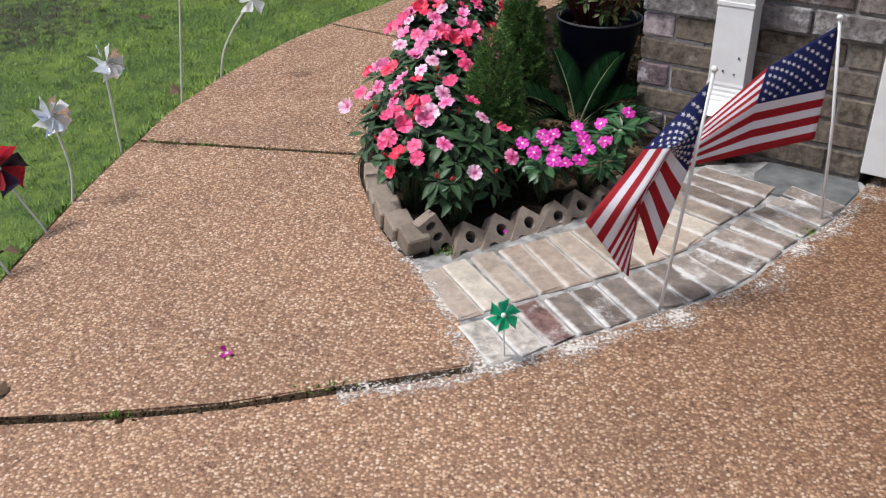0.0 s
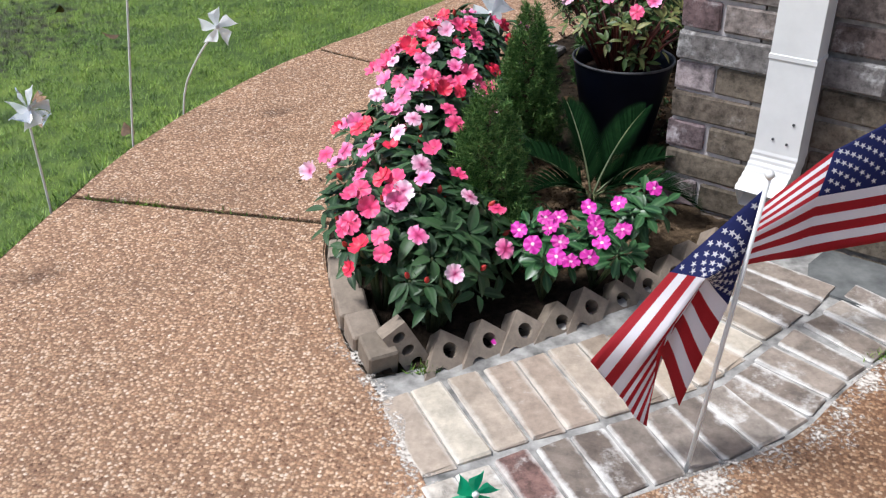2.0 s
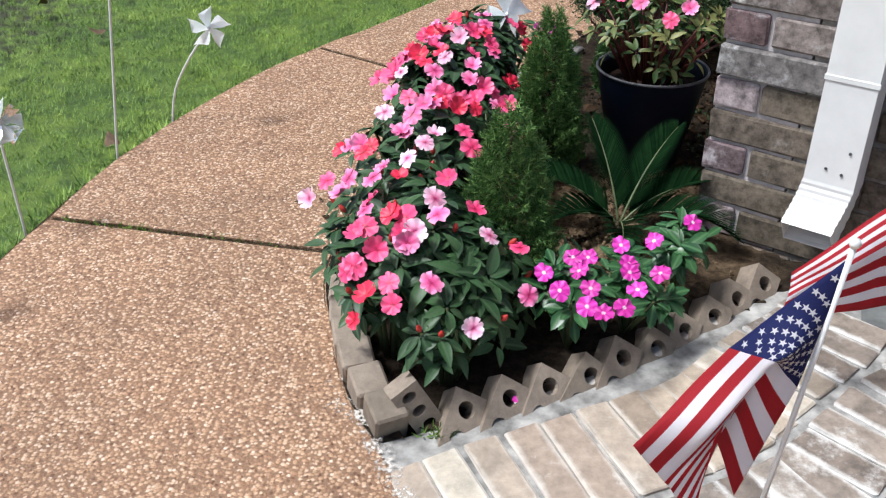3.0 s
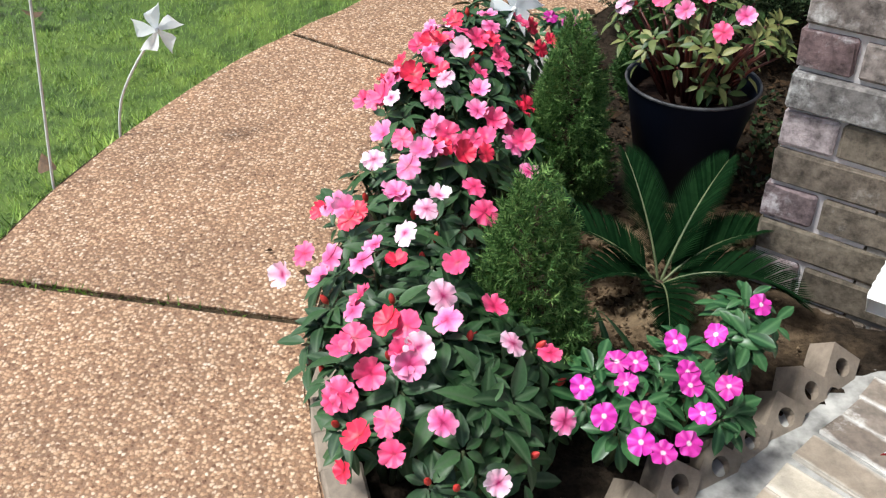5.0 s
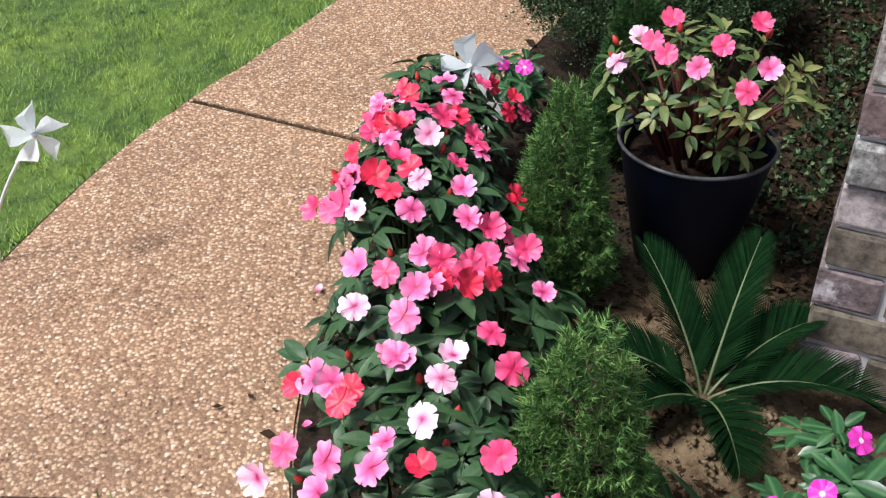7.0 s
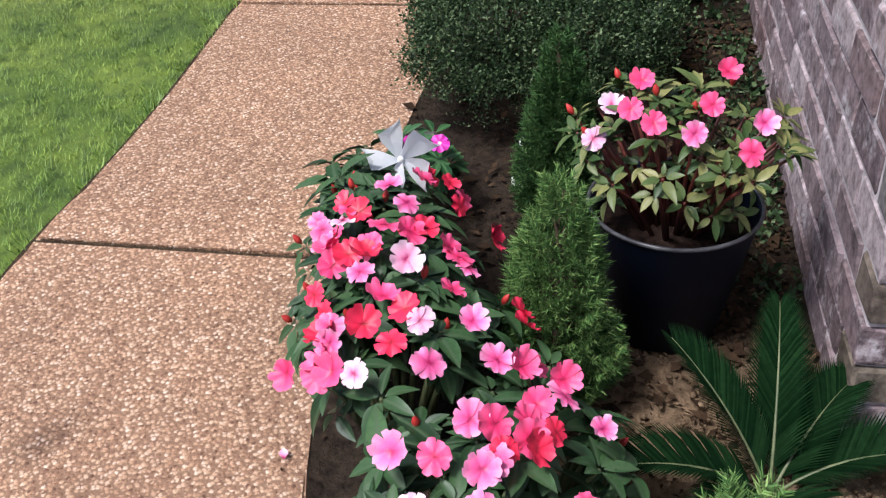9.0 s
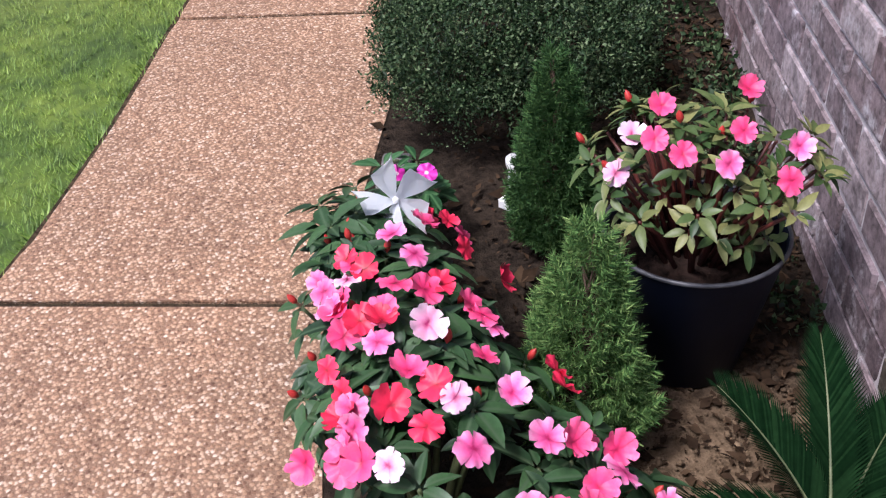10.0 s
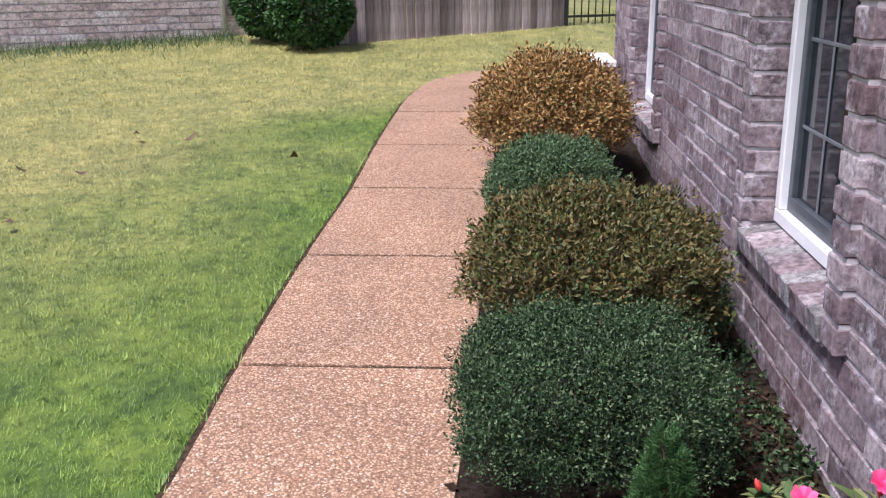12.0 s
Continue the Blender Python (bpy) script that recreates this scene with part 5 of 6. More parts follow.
def sago():
    rng = np.random.default_rng(6)
    root = thing("sago_palm", stand(0.352, 3.18), "small dark green sago palm in sandy soil", "palm")
    part("trunk", to_mesh("trunk", *lathe([(0.03, -0.02), (0.034, 0.01), (0.028, 0.03), (0.012, 0.045), (0.001, 0.05)], 12), BARK, smooth=True), root)
    for az, L, rise0, fall in ((112, 0.29, 1.9, 0.4), (54, 0.32, 1.5, 0.5), (160, 0.31, 1.05, 0.75), (-16, 0.31, 0.95, 1.0), (-92, 0.2, 1.1, 1.0), (22, 0.27, 1.1, 0.75), (196, 0.17, 1.0, 0.8)):
        a = radians(az)
        d = Vector((math.cos(a), math.sin(a), 0))
        pts, p, ang = [], Vector((0, 0, 0.035)), math.atan(rise0)
        for i in range(13):
            pts.append(p.copy())
            p = p + (d * math.cos(ang) + Vector((0, 0, math.sin(ang)))) * L / 12
            ang -= fall * 1.5 / 12
        frond = part("frond", rod("frond", pts, [0.0036 - 0.0002 * i for i in range(13)], RACHIS, 5), root, "dark glossy feather frond")
        P, A, S = [], [], []
        side = d.cross(Vector((0, 0, 1)))
        for i in range(54):
            t = 0.14 + 0.86 * i / 53
            k = t * 12
            q = pts[min(11, int(k))].lerp(pts[min(12, int(k) + 1)], k - int(k))
            tan = (pts[min(12, int(k) + 1)] - pts[min(11, int(k))]).normalized() if int(k) < 12 else (pts[12] - pts[11]).normalized()
            for s in (-1, 1):
                P.append(q)
                A.append(side * s * (1.0 - 0.55 * t) + tan * (0.55 + 0.5 * t) + Vector((0, 0, 0.42)))
                S.append(math.sin(math.pi * (0.12 + 0.85 * t)) ** 0.6)
        A = np.array(A)
        fr = frames_along(A, np.tile([[0, 0, 1.0]], (len(A), 1)))
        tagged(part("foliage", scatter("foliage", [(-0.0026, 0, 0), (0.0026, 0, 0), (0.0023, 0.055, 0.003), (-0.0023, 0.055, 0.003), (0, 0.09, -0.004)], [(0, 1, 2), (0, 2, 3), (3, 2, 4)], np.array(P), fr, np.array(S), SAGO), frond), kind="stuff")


def potted():
    rng = random.Random(51)
    x, y = 0.452, 3.622
    pot = thing("flower_pot", stand(x, y, -0.004), "dark navy plastic flower pot filled with soil", "flower pot")
    part("pot_body", to_mesh("pot_body", *lathe([(0.0, 0.0), (0.09, 0.0), (0.096, 0.006), (0.148, 0.265), (0.152, 0.272), (0.146, 0.274), (0.141, 0.26), (0.132, 0.2)], 48), NAVY_POT, smooth=True), pot)
    part("pot_rim", to_mesh("pot_rim", *lathe([(0.1485, 0.269), (0.1525, 0.27), (0.1532, 0.273), (0.1515, 0.2765), (0.148, 0.2765), (0.146, 0.273)], 48), RIM, smooth=True), pot, "worn grey rolled rim")
    soil = lathe([(0.0005, 0.238), (0.04, 0.242), (0.09, 0.236), (0.1355, 0.228)], 32)
    soil = ([(a, b, c + 0.008 * noise.noise((a * 40, b * 40, 0))) for a, b, c in soil[0]], soil[1])
    part("potting_soil", to_mesh("potting_soil", *soil, POTSOIL, smooth=True), pot, "dark potting soil")
    root = thing("potted_impatiens", stand(x, y, 0.225), "leggy impatiens with red stems and pink flowers in a pot", "flowering plant")
    for k in range(64):
        a, q = rng.uniform(0, 6.28), 0.185 * math.sqrt(rng.random())
        h = 0.27 - 2.3 * q * q - 0.045 * rng.random() - (0.11 if k % 4 == 0 and q < 0.12 else 0)
        top = Vector((q * math.cos(a), q * math.sin(a), max(0.1, h)))
        foot = Vector((0.3 * q * math.cos(a), 0.3 * q * math.sin(a), 0))
        part("stem", rod("stem", [foot, foot.lerp(top, 0.55) + Vector((0, 0, 0.02)), top], [0.0045, 0.0036, 0.0025], STEM_RED, 6), root, "red succulent stem")
        n = Vector((math.cos(a) * q * 4, math.sin(a) * q * 4, 1)).normalized()
        whorl(root, top, n, POT_LEAVES, rng, rng.choice((7, 8)), 14)
        if rng.random() < 0.12:
            part("bud", BUDS, root, "red flower bud", aim(top + n * 0.012, n, 0))
    for k in range(16):
        a, q = rng.uniform(0, 6.28), rng.uniform(0.07, 0.125)
        top = Vector((q * math.cos(a), q * math.sin(a), rng.uniform(0.055, 0.15)))
        part("stem", rod("stem", [top * 0.4 - Vector((0, 0, top.z * 0.4)), top * 0.8, top], [0.0036, 0.003, 0.002], STEM_RED, 5), root, "red succulent stem")
        whorl(root, top, Vector((math.cos(a), math.sin(a), 1.2)).normalized(), POT_LEAVES, rng, 6, 4)
    for kind, dx, dy in (("hot", -0.06, 0.04), ("hot", -0.11, -0.01), ("hot", -0.1, -0.06), ("hot", -0.01, -0.08), ("hot", 0.01, -0.16), ("white", -0.12, 0.03), ("white", -0.17, 0.0), ("pink", -0.06, -0.11), ("pink", 0.06, -0.12), ("hot", 0.1, 0.03)):
        dz = 0.18 + 0.1 * max(0.0, 1 - (dx * dx + dy * dy) / 0.04)
        n = Vector((dx * 2 - 0.25, dy * 2 - 0.75, 0.9)).normalized()
        part("flower", rng.choice(BLOOM[kind]), root, "pink flower", aim((dx, dy, dz + 0.01), n, rng.uniform(0, 6.28)) @ Matrix.Diagonal((0.8, 0.8, 0.8, 1)))


def sprig(length, leaf_l, leaf_w, count):
    """Verts and faces of a leafy shoot along y."""
    verts, faces = [], []
    for i in range(count):
        f = (i + 1) / count
        a, out = 2.4 * i, radians(62 - 34 * f)
        side = Vector((math.cos(a), 0, math.sin(a)))
        ahead = side * math.sin(out) + Vector((0, math.cos(out), 0))
        wide = side.cross(Vector((0, 1, 0)))
        up = wide.cross(ahead)
        p, l, w = Vector((0, length * f * 0.9, 0)), leaf_l * (1.1 - 0.3 * f), leaf_w / 2
        n = len(verts)
        verts += [p, p + ahead * l * 0.5 + wide * w - up * 0.12 * l, p + ahead * l, p + ahead * l * 0.5 - wide * w - up * 0.12 * l]
        faces += [(n, n + 1, n + 2), (n, n + 2, n + 3)]
    return verts, faces


def shrub(name, u0, u1, v0, v1, h, mat, label, n, length, width, square=3.0, seed=1, spiky=0.0, low=0.0, lean=0.5, shoot=0.05, leaves=7):
    """Clipped or loose shrub: leaves in a lumpy rounded-box shell round bare stems."""
    rng = np.random.default_rng(seed)
    cu, cv, ru, rv = (u0 + u1) / 2, (v0 + v1) / 2, (u1 - u0) / 2, (v1 - v0) / 2
    x, y = bed(cu, cv)
    root = thing(name, stand(x, y, 0, -32), label, "shrub")
    d = rng.normal(size=(n, 3))
    d[:, 2] = np.abs(d[:, 2]) * 1.1 - 0.35 * rng.random(n)
    d /= np.linalg.norm(d, axis=1, keepdims=True)
    k = 1 / np.power((np.abs(d) ** square).sum(1), 1 / square)
    lump = np.array([noise.noise((float(a) * 2.6 + seed, float(b) * 2.6, float(c) * 2.6)) for a, b, c in d])
    fine = np.array([noise.noise((float(a) * 9 + seed, float(b) * 9, float(c) * 9)) for a, b, c in d])
    r = k * (1 + 0.13 * lump + 0.1 * fine) * (1 - np.abs(rng.normal(size=n)) * 0.15) + spiky * rng.random(n) ** 6
    base = low + 0.45 * (h - low)
    p = np.stack([d[:, 0] * r * rv, d[:, 1] * r * ru, base + d[:, 2] * r * np.where(d[:, 2] > 0, h - base, base - low)], 1)
    ok = p[:, 2] > 0.015
    p, d, n = p[ok], d[ok], int(ok.sum())
    out = d * lean + rng.normal(size=(n, 3)) * 0.4 + np.array([0, 0, 0.3])
    fr = frames_along(out, d + rng.normal(size=(n, 3)) * 0.5)
    p = p - fr[:, :, 1] * shoot * 0.6
    me = scatter("foliage", *sprig(shoot, length, width, leaves), p, fr, rng.uniform(0.6, 1.25, n), mat)
    tagged(part("foliage", me, root), kind="stuff")
    stems = []
    for i in range(40):
        q = p[rng.integers(n)]
        a, b = q[0] * 0.25, q[1] * 0.25
        stems.append(tube([(a, b, -0.01), (q[0] * 0.6, q[1] * 0.6, q[2] * 0.55), tuple(q * 0.97)], [0.007, 0.004, 0.0015], 5))
    tagged(part("branchwork", to_mesh("branchwork", *join(stems), BARK, smooth=True), root), kind="stuff")
    return root


impatiens()
vinca()
spruce(0.075, 2.94, 0.47, 0.108, "bright green conical dwarf spruce between the flowers", 1)
spruce(0.172, 3.53, 0.475, 0.094, "conical dwarf spruce beside the dark pot", 2)
spruce(0.42, 3.99, 0.455, 0.076, "narrow dark green dwarf spruce before the hedge", 3, NEEDLE_DARK)
sago()
potted()
shrub("clipped_hedge", 0.82, 1.5, -0.89, -0.27, 0.37, HEDGE, "clipped dark green hedge of tiny leaves", 7500, 0.0115, 0.0055, 3.6, 3, 0.14, lean=0.4, shoot=0.075, leaves=11)
shrub("bronze_shrub", 1.52, 2.45, -0.89, -0.1, 0.46, BRONZE, "loose bronze-green shrub beside the house wall", 4600, 0.024, 0.01, 2.5, 5, 0.15, shoot=0.06, leaves=7)
shrub("blue_green_shrub", 2.5, 3.15, -0.86, -0.33, 0.45, BLUEGREEN, "rounded blue-green shrub with fine leaves", 2800, 0.019, 0.007, 2.6, 7, 0.12, shoot=0.07, leaves=9)
shrub("russet_shrub", 3.5, 4.5, -0.93, -0.17, 0.62, RUSSET, "russet brown shrub beside the walk", 4200, 0.028, 0.012, 2.4, 9, 0.16, shoot=0.08, leaves=7)
shrub("juniper_sprig", 1.72, 1.82, -0.2, -0.1, 0.26, BLUEGREEN, "small blue-green seedling at the wall foot", 90, 0.02, 0.006, 2.0, 11, 0.05, shoot=0.05, leaves=9)


def strap_clump():
    """A few strap leaves that come up between the vinca and the palm."""
    rng = random.Random(77)
    root = thing("strap_leaf_clump", stand(0.27, 2.93), "clump of green strap leaves in the bed", "plant")
    for k in range(9):
        a = rng.uniform(0, 6.28)
        me = to_mesh("strap_leaf", *leaf(rng.uniform(0.09, 0.16), 0.016, 0.5, 0.35, 7, widest=0.5), LEAF_VINCA, smooth=True)
        part("leaf", me, root, m=Matrix.Translation((0.03 * math.cos(a), 0.03 * math.sin(a), -0.004)) @ Matrix.Rotation(rng.uniform(0, 6.28), 4, "Z") @ Matrix.Rotation(radians(rng.uniform(45, 80)), 4, "X"))


def wall_foot_weeds():
    """Low weeds in the shade between the hedge and the wall."""
    g = np.random.default_rng(29)
    n = 260
    u, v = g.uniform(0.3, 1.9, n), -np.abs(g.normal(size=n)) * 0.11 - 0.02
    p = np.array([on(*bed(a, max(b, -0.27)), -0.004) for a, b in zip(u, v)])
    ahead = g.normal(size=(n, 3)) * [0.7, 0.7, 0.2] + [0, 0, 0.7]
    me = scatter("wall_foot_weeds", *sprig(0.06, 0.02, 0.012, 7), p, frames_along(ahead, g.normal(size=(n, 3))), g.uniform(0.5, 1.3, n), HEDGE)
    tagged(new("wall_foot_weeds", me), "low green weeds at the foot of the brick wall", "weeds", kind="stuff")


strap_clump()
wall_foot_weeds()


# ---- flags, pinwheels and small things ----
def star(c, ex, ey, ez, r):
    pts = []
    for k in range(10):
        a = math.pi / 2 + k * math.pi / 5
        q = r if k % 2 == 0 else r * 0.4
        pts.append(c + ex * q * math.cos(a) + ey * q * math.sin(a) + ez * 0.0012)
    return pts


def flag(x, y, top, drape, label):
    """Stick flag; drape: offsets of the cloth from its top corner, by rows down the hoist, at the stick, the canton's end and the fly."""
    root = thing("stick_flag", stand(x, y), label, "flag", "small flags in the border")
    top = Vector(top)
    part("stick", rod("stick", [(0, 0, -0.06), top * 0.5 + Vector((0.004, 0, 0)), top], 0.0042, STICK, 8), root, "white wooden stick")
    ball = lathe([(0.0002, -0.008), (0.006, -0.005), (0.0085, 0.0), (0.006, 0.006), (0.0002, 0.008)], 12)
    part("finial", to_mesh("finial", [Vector(v) + top for v in ball[0]], ball[1], STICK, smooth=True), root, "white ball finial")
    start = top * 0.965

    def at(s, t):
        i = 0 if s < 0.4 else 1
        rows = (0, 4 / 13, 7 / 13, 1)
        j = 0 if t < rows[1] else 1 if t < rows[2] else 2
        f, g = (s / 0.4, (s - 0.4) / 0.6)[i], (t - rows[j]) / (rows[j + 1] - rows[j])
        a = Vector(drape[i][j]).lerp(Vector(drape[i][j + 1]), g)
        b = Vector(drape[i + 1][j]).lerp(Vector(drape[i + 1][j + 1]), g)
        wave = 0.007 * math.sin(13 * s + 5 * t) * min(1.0, 3 * s) + 0.005 * math.sin(9 * t + 4 * s) * s
        return start + a.lerp(b, f) + Vector((0.3 * wave, wave, -0.4 * wave))
    N, R = 40, 26
    verts = [at(i / N, j / R) for j in range(R + 1) for i in range(N + 1)]
    faces, slots = [], []
    for j in range(R):
        for i in range(N):
            a = j * (N + 1) + i
            faces.append((a, a + 1, a + N + 2, a + N + 1))
            slots.append(2 if i < 16 and j < 14 else (0 if (j // 2) % 2 == 0 else 1))
    cloth = part("cloth", to_mesh("cloth", verts, faces, [RED_CLOTH, WHITE_CLOTH, BLUE_CLOTH], slots, smooth=True), root, "red and white striped cloth with a starred navy canton")
    mod = cloth.modifiers.new("thick", "SOLIDIFY")
    mod.thickness, mod.offset = 0.0008, 0
    sv, sf = [], []
    for row in range(9):
        for col in range(6 if row % 2 == 0 else 5):
            s = (0.4 / 12) * (1 + 2 * col + row % 2)
            t = (7 / 13 / 10) * (row + 1)
            c = at(s, t)
            ex, ey = (at(s + 0.01, t) - at(s - 0.01, t)).normalized(), (at(s, t - 0.01) - at(s, t + 0.01)).normalized()
            ez = ex.cross(ey).normalized()
            ey = ez.cross(ex)
            for sign in (1, -1):
                n = len(sv)
                sv += star(c, ex, ey, ez * sign, 0.0068)
                sf.append(tuple(range(n, n + 10)))
    tagged(part("star_pattern", to_mesh("star_pattern", sv, sf, WHITE_CLOTH), cloth, "white stars"), kind="stuff")


LIMP = [[(0, 0, 0), (-0.016, -0.004, -0.122), (-0.028, -0.004, -0.215), (-0.082, -0.004, -0.43)],
        [(-0.123, 0.03, -0.176), (-0.082, -0.05, -0.14), (-0.075, -0.02, -0.156), (-0.136, -0.03, -0.29)],
        [(-0.245, 0.0, -0.345), (-0.19, 0.0, -0.42), (-0.168, 0.02, -0.458), (-0.127, 0.03, -0.505)]]
BLOWN = [[(0, 0, 0), (-0.002, -0.003, -0.095), (-0.004, -0.004, -0.166), (-0.01, -0.004, -0.302)],
         [(-0.16, 0.0, -0.11), (-0.173, -0.02, -0.158), (-0.183, -0.03, -0.198), (-0.174, 0.0, -0.348)],
         [(-0.315, 0.03, -0.297), (-0.322, 0.0, -0.312), (-0.329, -0.02, -0.322), (-0.334, 0.0, -0.387)]]
flag(0.47, 2.2, (0.06, 0.01, 0.59), LIMP, "small striped and starred flag hanging limp on a white stick")
flag(0.985, 2.63, (-0.06, 0.0, 0.56), BLOWN, "small striped and starred flag blown sideways on a white stick")


def pinwheel(x, y, head, mats, label, group, blades=8, r=0.07, face=(0.2, -0.9, 0.25), bend=0.0, stick_r=0.0035, seed=0):
    rng = random.Random(seed)
    root = thing("pinwheel", stand(x, y), label, "pinwheel", group)
    head = Vector(head)
    pts = [Vector((0, 0, -0.05)), Vector((0, 0, 0.0)), head * 0.35 + Vector((-bend, 0, 0.0)), head * 0.7 + Vector((-bend * 0.8, 0, 0)), head]
    part("stick", rod("stick", smooth_line(pts, 0.03), stick_r, STICK, 7), root, "white plastic stick")
    f = Vector(face).normalized()
    base = aim(head + f * 0.012, f, rng.uniform(0, 1))
    for k in range(blades):
        verts, faces = [], []
        for i in range(6):
            t = i / 5
            w = 0.5 * r * max(0.03, 0.12 + 0.88 * t / 0.55 if t < 0.55 else (1 - t) / 0.45)
            cup = 0.3 * r * t * (1 - t)
            verts += [(r * t, -0.15 * w, 0.004 + cup * 0.3), (r * t * 0.97, 0.5 * w, 0.006 + cup + 0.25 * w), (r * t * 0.9, 1.05 * w, 0.012 + cup + 0.75 * w)]
        for i in range(5):
            faces += [(3 * i, 3 * i + 3, 3 * i + 4, 3 * i + 1), (3 * i + 1, 3 * i + 4, 3 * i + 5, 3 * i + 2)]
        part("blade", to_mesh("blade", verts, faces, mats[k % len(mats)]), root, m=base @ Matrix.Rotation(2 * math.pi * k / blades, 4, "Z"))
    part("hub", to_mesh("hub", *tube([(0, 0, -0.012), (0, 0, 0.016)], 0.006, 10), STICK, smooth=True), root, m=base)


pinwheel(-0.985, 3.82, (0.15, 0, 0.3), [FOIL], "silver foil pinwheel on a curved white stick", "pinwheels along the lawn", 5, 0.068, (0.25, -0.85, 0.3), 0.03, seed=1)
pinwheel(-1.075, 3.58, (0.07, 0.02, 0.68), [FOIL], "silver foil pinwheel on a tall white stick", "pinwheels along the lawn", 6, 0.07, (0.25, -0.85, 0.3), 0.0, seed=2)
pinwheel(-1.165, 3.16, (-0.01, 0, 0.29), [MIRROR, FOIL], "silver foil pinwheel on a straight white stick", "pinwheels along the lawn", 8, 0.066, (0.75, -0.5, 0.3), 0.0, seed=3)
pinwheel(-1.185, 2.78, (-0.02, 0, 0.27), [FOIL, MIRROR], "silver foil pinwheel on a bent white stick", "pinwheels along the lawn", 8, 0.066, (0.7, -0.6, 0.3), -0.02, seed=4)
pinwheel(-1.195, 2.6, (-0.1, 0, 0.19), [RED_CLOTH, BLACK_FOIL], "red and dark navy pinwheel on a leaning white stick", "pinwheels along the lawn", 8, 0.085, (0.6, -0.6, 0.3), 0.0, seed=5)
pinwheel(-1.2, 2.37, (-0.12, 0, 0.22), [FOIL, MIRROR], "silver foil pinwheel on a leaning white stick", "pinwheels along the lawn", 8, 0.066, (0.6, -0.6, 0.3), 0.0, seed=6)
pinwheel(0.07, 3.95, (-0.015, -0.03, 0.3), [FOIL], "silver foil pinwheel among the impatiens", "pinwheels in the bed", 5, 0.078, (-0.32, -0.75, 0.6), 0.0, seed=7)
pinwheel(0.1, 2.01, (-0.005, 0, 0.11), [GREEN_FOIL], "small green plastic pinwheel in the brick border", "pinwheels in the bed", 6, 0.042, (0.0, -0.8, 0.5), 0.0, 0.002, seed=8)


def ornament():
    root = thing("garden_ornament", stand(0.445, 4.165, 0, 20), "small white moulded garden block with a stepped foot", "ornament")
    part("foot", box("foot", -0.035, 0.035, -0.03, 0.03, -0.01, 0.016, WHITE, 0.003), root)
    part("body", to_mesh("body", *lathe([(0.0, 0.016), (0.026, 0.016), (0.022, 0.03), (0.021, 0.085), (0.026, 0.1), (0.026, 0.112), (0.0, 0.116)], 20), WHITE, smooth=True), root)


def bench():
    x, y = bed(5.45, -0.28)
    root = thing("garden_bench", stand(x, y, 0, -32), "white-topped stone bench by the house wall", "bench")
    part("seat", box("seat", -0.2, 0.2, -0.3, 0.3, 0.37, 0.415, WHITE, 0.008), root, "white slab seat")
    for s in (-0.2, 0.2):
        part("leg", box("leg", -0.14, 0.14, s - 0.05, s + 0.05, -0.05, 0.37, SOIL, 0.01), root, "brown stone leg")


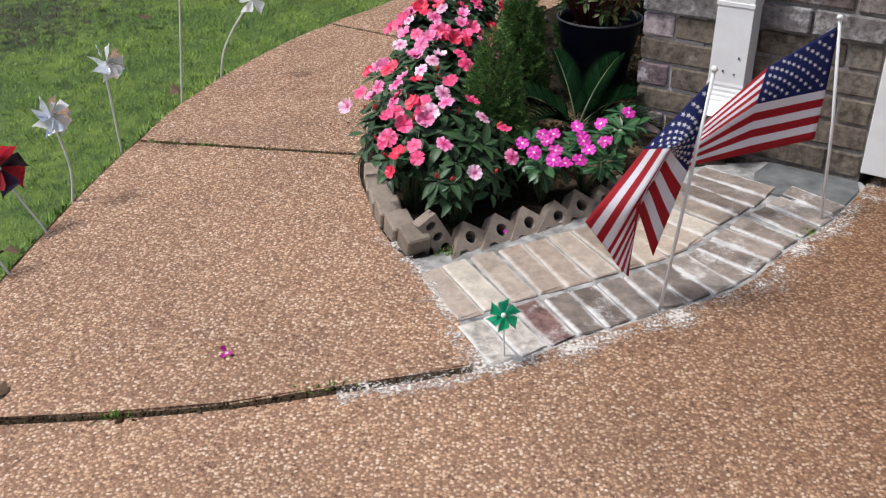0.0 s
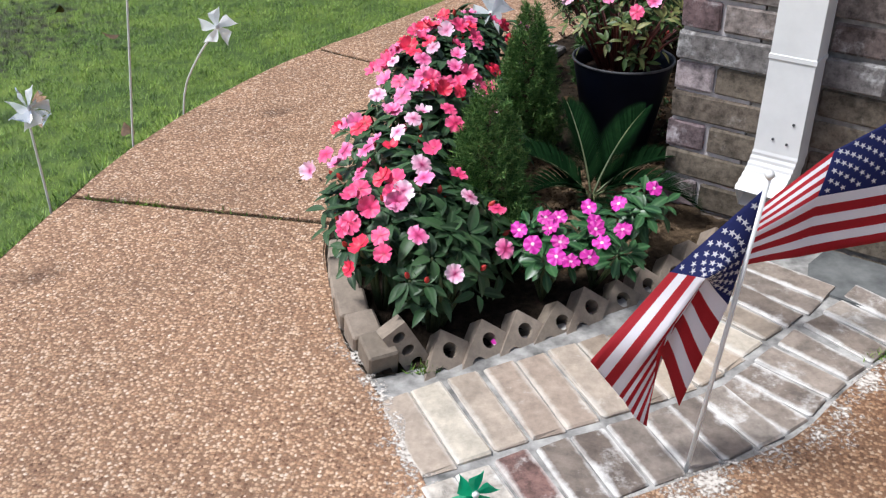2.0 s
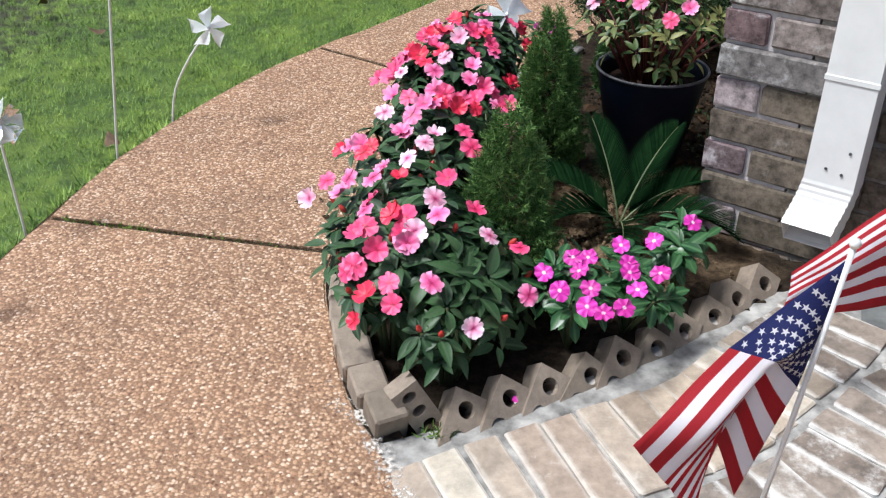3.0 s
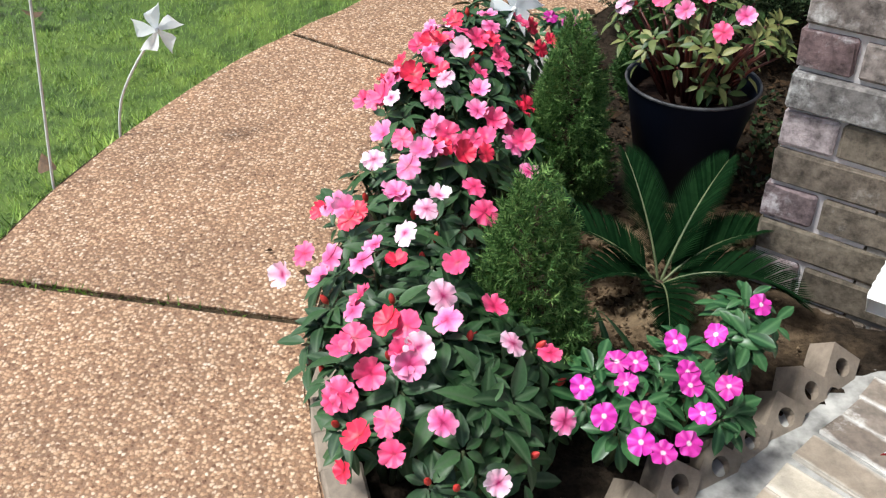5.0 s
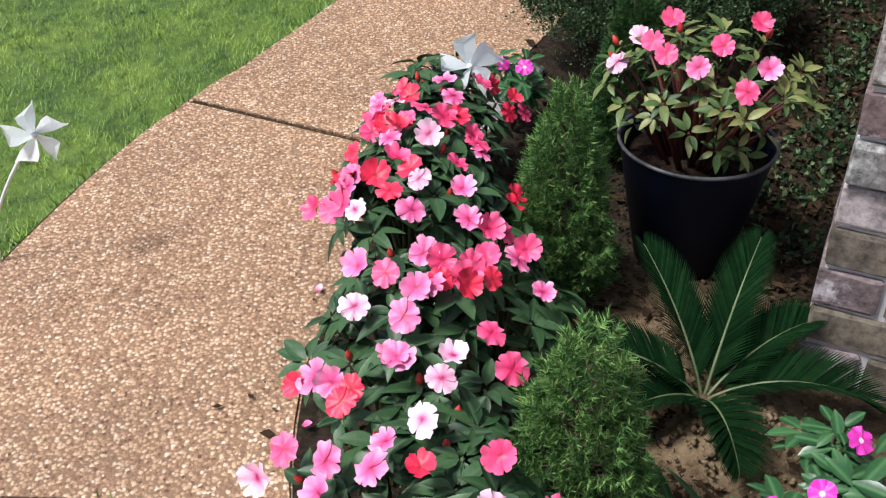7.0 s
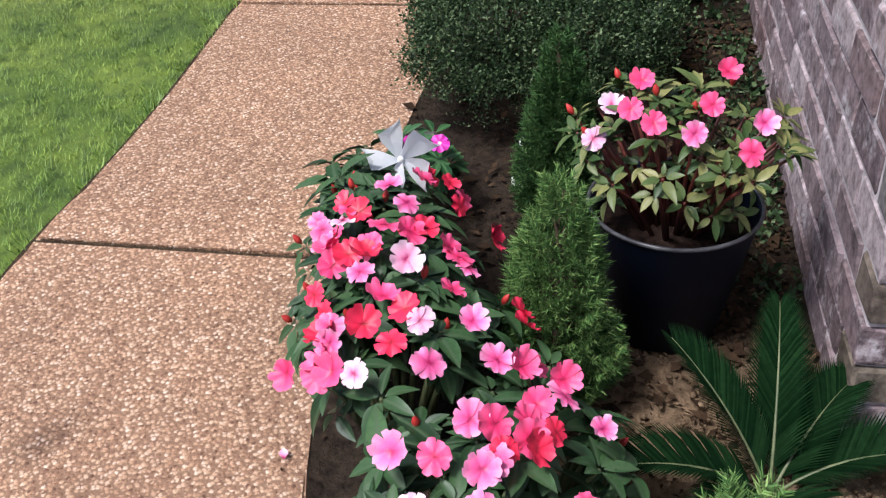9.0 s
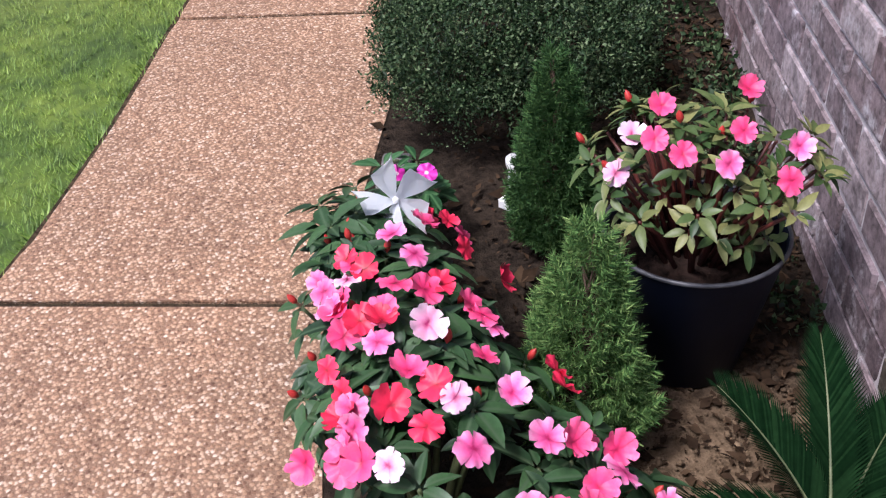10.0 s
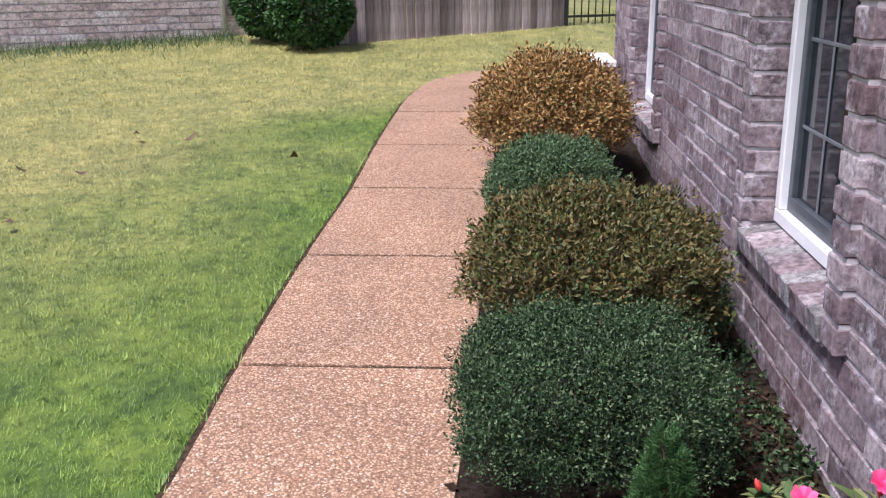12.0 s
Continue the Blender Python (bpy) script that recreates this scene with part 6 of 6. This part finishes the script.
def litter():
    rng = random.Random(61)
    me = [to_mesh("fallen_leaf", *leaf(l, w, -0.5, -0.4), DEAD_LEAF, smooth=True) for l, w in ((0.09, 0.055), (0.065, 0.045))]
    for x, y in ((0.05, 8.2), (-0.23, 8.4), (0.49, 9.08), (1.14, 7.95), (-1.9, 4.9), (-2.1, 5.2), (-1.75, 5.3), (-1.5, 4.6), (-1.0, 1.905), (-2.2, 4.4), (0.7, 8.7), (-0.4, 7.5), (-1.25, 2.5), (-1.1, 3.62)):
        ob = new("fallen_leaf", rng.choice(me))
        ob.matrix_basis = SLOPE @ Matrix.Translation((x, y, 0.014)) @ Matrix.Rotation(rng.uniform(0, 6.28), 4, "Z") @ Matrix.Rotation(rng.uniform(-0.4, 0.4), 4, "X")
        tagged(ob, "curled brown fallen leaf on the lawn", "leaf", "fallen leaves on the lawn")
    ob = new("fallen_petals", flower_mesh("fallen_petals", MAGENTA_P, 0.017, 3, 0.5, 0.05, 0.9, rng))
    ob.matrix_basis = SLOPE @ Matrix.Translation((-0.535, 2.02, 0.004)) @ Matrix.Rotation(0.7, 4, "X")
    tagged(ob, "dropped magenta flower lying on the walk", "flower")
    scraps = [to_mesh("petal", *leaf(0.02, 0.016, 0.5, -0.3, 3), m, smooth=True) for m in (WHITE_P, PINK_P, MAGENTA_P)]
    for x, y in ((0.1, 2.6), (0.13, 2.57), (0.08, 2.57), (0.15, 2.63), (0.06, 2.6), (0.11, 2.55), (-0.3, 3.6), (-0.33, 3.25)):
        ob = new("fallen_petal", rng.choice(scraps))
        ob.matrix_basis = SLOPE @ Matrix.Translation((x, y, 0.008)) @ Matrix.Rotation(rng.uniform(0, 6.28), 4, "Z")
        tagged(ob, "small fallen flower petal beside the bed edge", "petal", "fallen petals in the bed")
    # weeds in the joints
    g = np.random.default_rng(12)
    P = []
    for (x, y, s, n) in ((-0.73, 1.8, 0.018, 90), (-0.3, 1.9, 0.05, 90), (-0.93, 3.182, 0.11, 150), (-0.62, 3.131, 0.1, 35), (-0.03, 2.47, 0.02, 90), (0.93, 2.56, 0.02, 60)):
        for _ in range(n):
            dx = g.normal() * s
            P.append(on(x + dx, y + dx * (-0.166 if y > 3 else 0.2) + g.normal() * 0.005, -0.01))
    P = np.array(P)
    ahead = g.normal(size=(len(P), 3)) * [0.8, 0.8, 0.2] + [0, 0, 1.0]
    fr = frames_along(ahead, g.normal(size=(len(P), 3)))
    tagged(new("joint_weeds", scatter("joint_weeds", [(-0.003, 0, 0), (0.003, 0, 0), (0, 0.026, 0)], [(0, 1, 2)], P, fr, g.uniform(0.5, 1.2, len(P)), BLADES)), "tiny green weeds in the paving joints", "weeds", kind="stuff")


def joint_crumbs():
    """Soil and grit in the wide joint before the driveway."""
    g = np.random.default_rng(37)
    line = [p for p in ARC if p.x < 0.05]
    n = 900
    spots = [line[i].lerp(line[i + 1], float(f)) for i, f in zip(g.integers(0, len(line) - 1, n), g.random(n))]
    p = np.array([on(q.x, q.y + 0.006 + float(d), -0.003) for q, d in zip(spots, g.normal(size=n) * 0.007)])
    tv = [(1, 0, 0), (0, 1, 0), (-1, 0, 0), (0, -1, 0), (0, 0, 0.8), (0, 0, -0.8)]
    tf = [(0, 1, 4), (1, 2, 4), (2, 3, 4), (3, 0, 4), (1, 0, 5), (2, 1, 5), (3, 2, 5), (0, 3, 5)]
    me = scatter("joint_crumbs", tv, tf, p, frames_along(g.normal(size=(n, 3)), g.normal(size=(n, 3))), g.gamma(1.8, 0.0016, n) + 0.0012, JOINT)
    tagged(new("joint_crumbs", me), "dark soil crumbs in the paving joint", "soil", kind="stuff")


ornament()
bench()
litter()
joint_crumbs()


# ---- beyond the lawn ----
def beyond():
    rng = random.Random(71)
    z = on(4.5, 12.6).z
    fence = thing("wooden_fence", Matrix.Translation((3.0, 12.72, z)), "weathered grey wooden privacy fence", "fence")
    boards = [box("board", 0, 0.1, -0.01, 0.01, -0.2, h, FENCE_WOOD, 0.003) for h in (1.83, 1.81, 1.85)]
    for i in range(33):
        x = i * 0.106
        part("board", rng.choice(boards), fence, m=Matrix.Translation((x, 0.02 * math.sin(i * 0.8) + 0.035 * x, rng.uniform(-0.015, 0.015))))
    for zz in (0.35, 1.45):
        part("rail", box("rail", 0, 3.5, 0.15, 0.19, zz, zz + 0.09, FENCE_WOOD), fence)
    gate = thing("iron_gate", Matrix.Translation((6.55, 12.86, z)), "black iron picket gate beside the fence", "gate")
    for i in range(11):
        part("picket", rod("picket", [(0.11 * i, 0, 0.02), (0.11 * i, 0, 1.3)], 0.009, IRON, 6), gate)
    for zz in (0.12, 1.2):
        part("rail", box("rail", 0, 1.1, -0.012, 0.012, zz, zz + 0.03, IRON), gate)
    for xx in (-0.03, 1.14):
        part("post", box("post", xx - 0.03, xx + 0.03, -0.03, 0.03, -0.2, 1.4, IRON), gate)
    nb = thing("neighbour_house", Matrix.Translation((3.05, 14.15, on(1.3, 14.15).z)), "pale brick wall of the neighbouring house", "house")
    part("wall", box("wall", -9.0, 0.0, 0.01, 0.3, -0.5, 2.9, MORTAR), nb)
    part("wall", box("wall", 0.005, 0.2, 0.02, 5.0, -0.5, 2.9, FAR_BRICK), nb)
    v, f = [], []
    for k in range(-3, 36):
        x = -9.0 + (0.129 if k % 2 else 0.0)
        while x < -0.03:
            q = min(x + 0.248, 0.0)
            n = len(v)
            j = rng.uniform(-0.004, 0.002)
            v += [(a, b, c) for b in (j, 0.03) for a in (x, q) for c in (0.08 * k, 0.08 * k + 0.068)]
            f += [tuple(n + i for i in g) for g in ((0, 2, 3, 1), (0, 1, 5, 4), (2, 6, 7, 3), (0, 4, 6, 2), (1, 3, 7, 5))]
            x = q + 0.01
    tagged(part("bricks", to_mesh("bricks", v, f, FAR_BRICK), nb), kind="stuff")
    part("downspout", rod("downspout", [(-0.5, -0.04, -0.1), (-0.5, -0.04, 2.8)], 0.03, WHITE, 8), nb, "white downspout")
    part("corner_board", box("corner_board", -0.03, 0.07, -0.05, 0.1, -0.3, 2.8, WHITE), nb, "white corner board")


def far_bush(x, y, r, h, seed):
    rng = np.random.default_rng(seed)
    root = thing("round_bush", stand(x, y), "rounded dark green bush before the fence", "shrub", "bushes before the fence")
    n = 7000
    d = rng.normal(size=(n, 3))
    d /= np.linalg.norm(d, axis=1, keepdims=True)
    lump = np.array([noise.noise((float(a) * 3 + seed, float(b) * 3, float(c) * 3)) for a, b, c in d])
    q = d * ((1 + 0.16 * lump) * (1 - np.abs(rng.normal(size=n)) * 0.1))[:, None] * [r, r, h / 2] + [0, 0, h / 2]
    fr = frames_along(d + rng.normal(size=(n, 3)) * 0.6, rng.normal(size=(n, 3)))
    tagged(part("foliage", scatter("foliage", [(0, 0, 0), (0.02, 0.03, 0.008), (0, 0.06, 0), (-0.02, 0.03, 0.008)], [(0, 1, 2), (0, 2, 3)], q[q[:, 2] > 0.01], fr[q[:, 2] > 0.01], rng.uniform(0.6, 1.2, int((q[:, 2] > 0.01).sum())), FARBUSH), root), kind="stuff")
    part("trunk", rod("trunk", [(0, 0, -0.05), (0, 0, h * 0.6)], [0.03, 0.015], BARK, 6), root)


beyond()
far_bush(3.03, 12.5, 0.42, 0.75, 1)
far_bush(2.9, 13.3, 0.44, 0.76, 2)


def rank_grass():
    """Unmown grass and weeds along the neighbour's wall."""
    g = np.random.default_rng(19)
    n = 9000
    x, y = g.uniform(-7.5, 2.6, n), 14.1 - np.abs(g.normal(size=n)) * 0.4
    z = np.array([rise(a, b) for a, b in zip(x, y)]) - 0.05
    ahead = g.normal(size=(n, 3)) * [0.5, 0.5, 0.1] + [0, 0, 1.0]
    me = scatter("rank_grass", [(-0.006, 0, 0), (0.006, 0, 0), (0, 0.2, 0.02)], [(0, 1, 2)], np.stack([x, y, z], 1), frames_along(ahead, g.normal(size=(n, 3))), g.uniform(0.2, 0.8, n), BLUEGREEN)
    tagged(new("rank_grass", me), "unmown grass along the neighbour's wall", "grass", kind="stuff")


rank_grass()
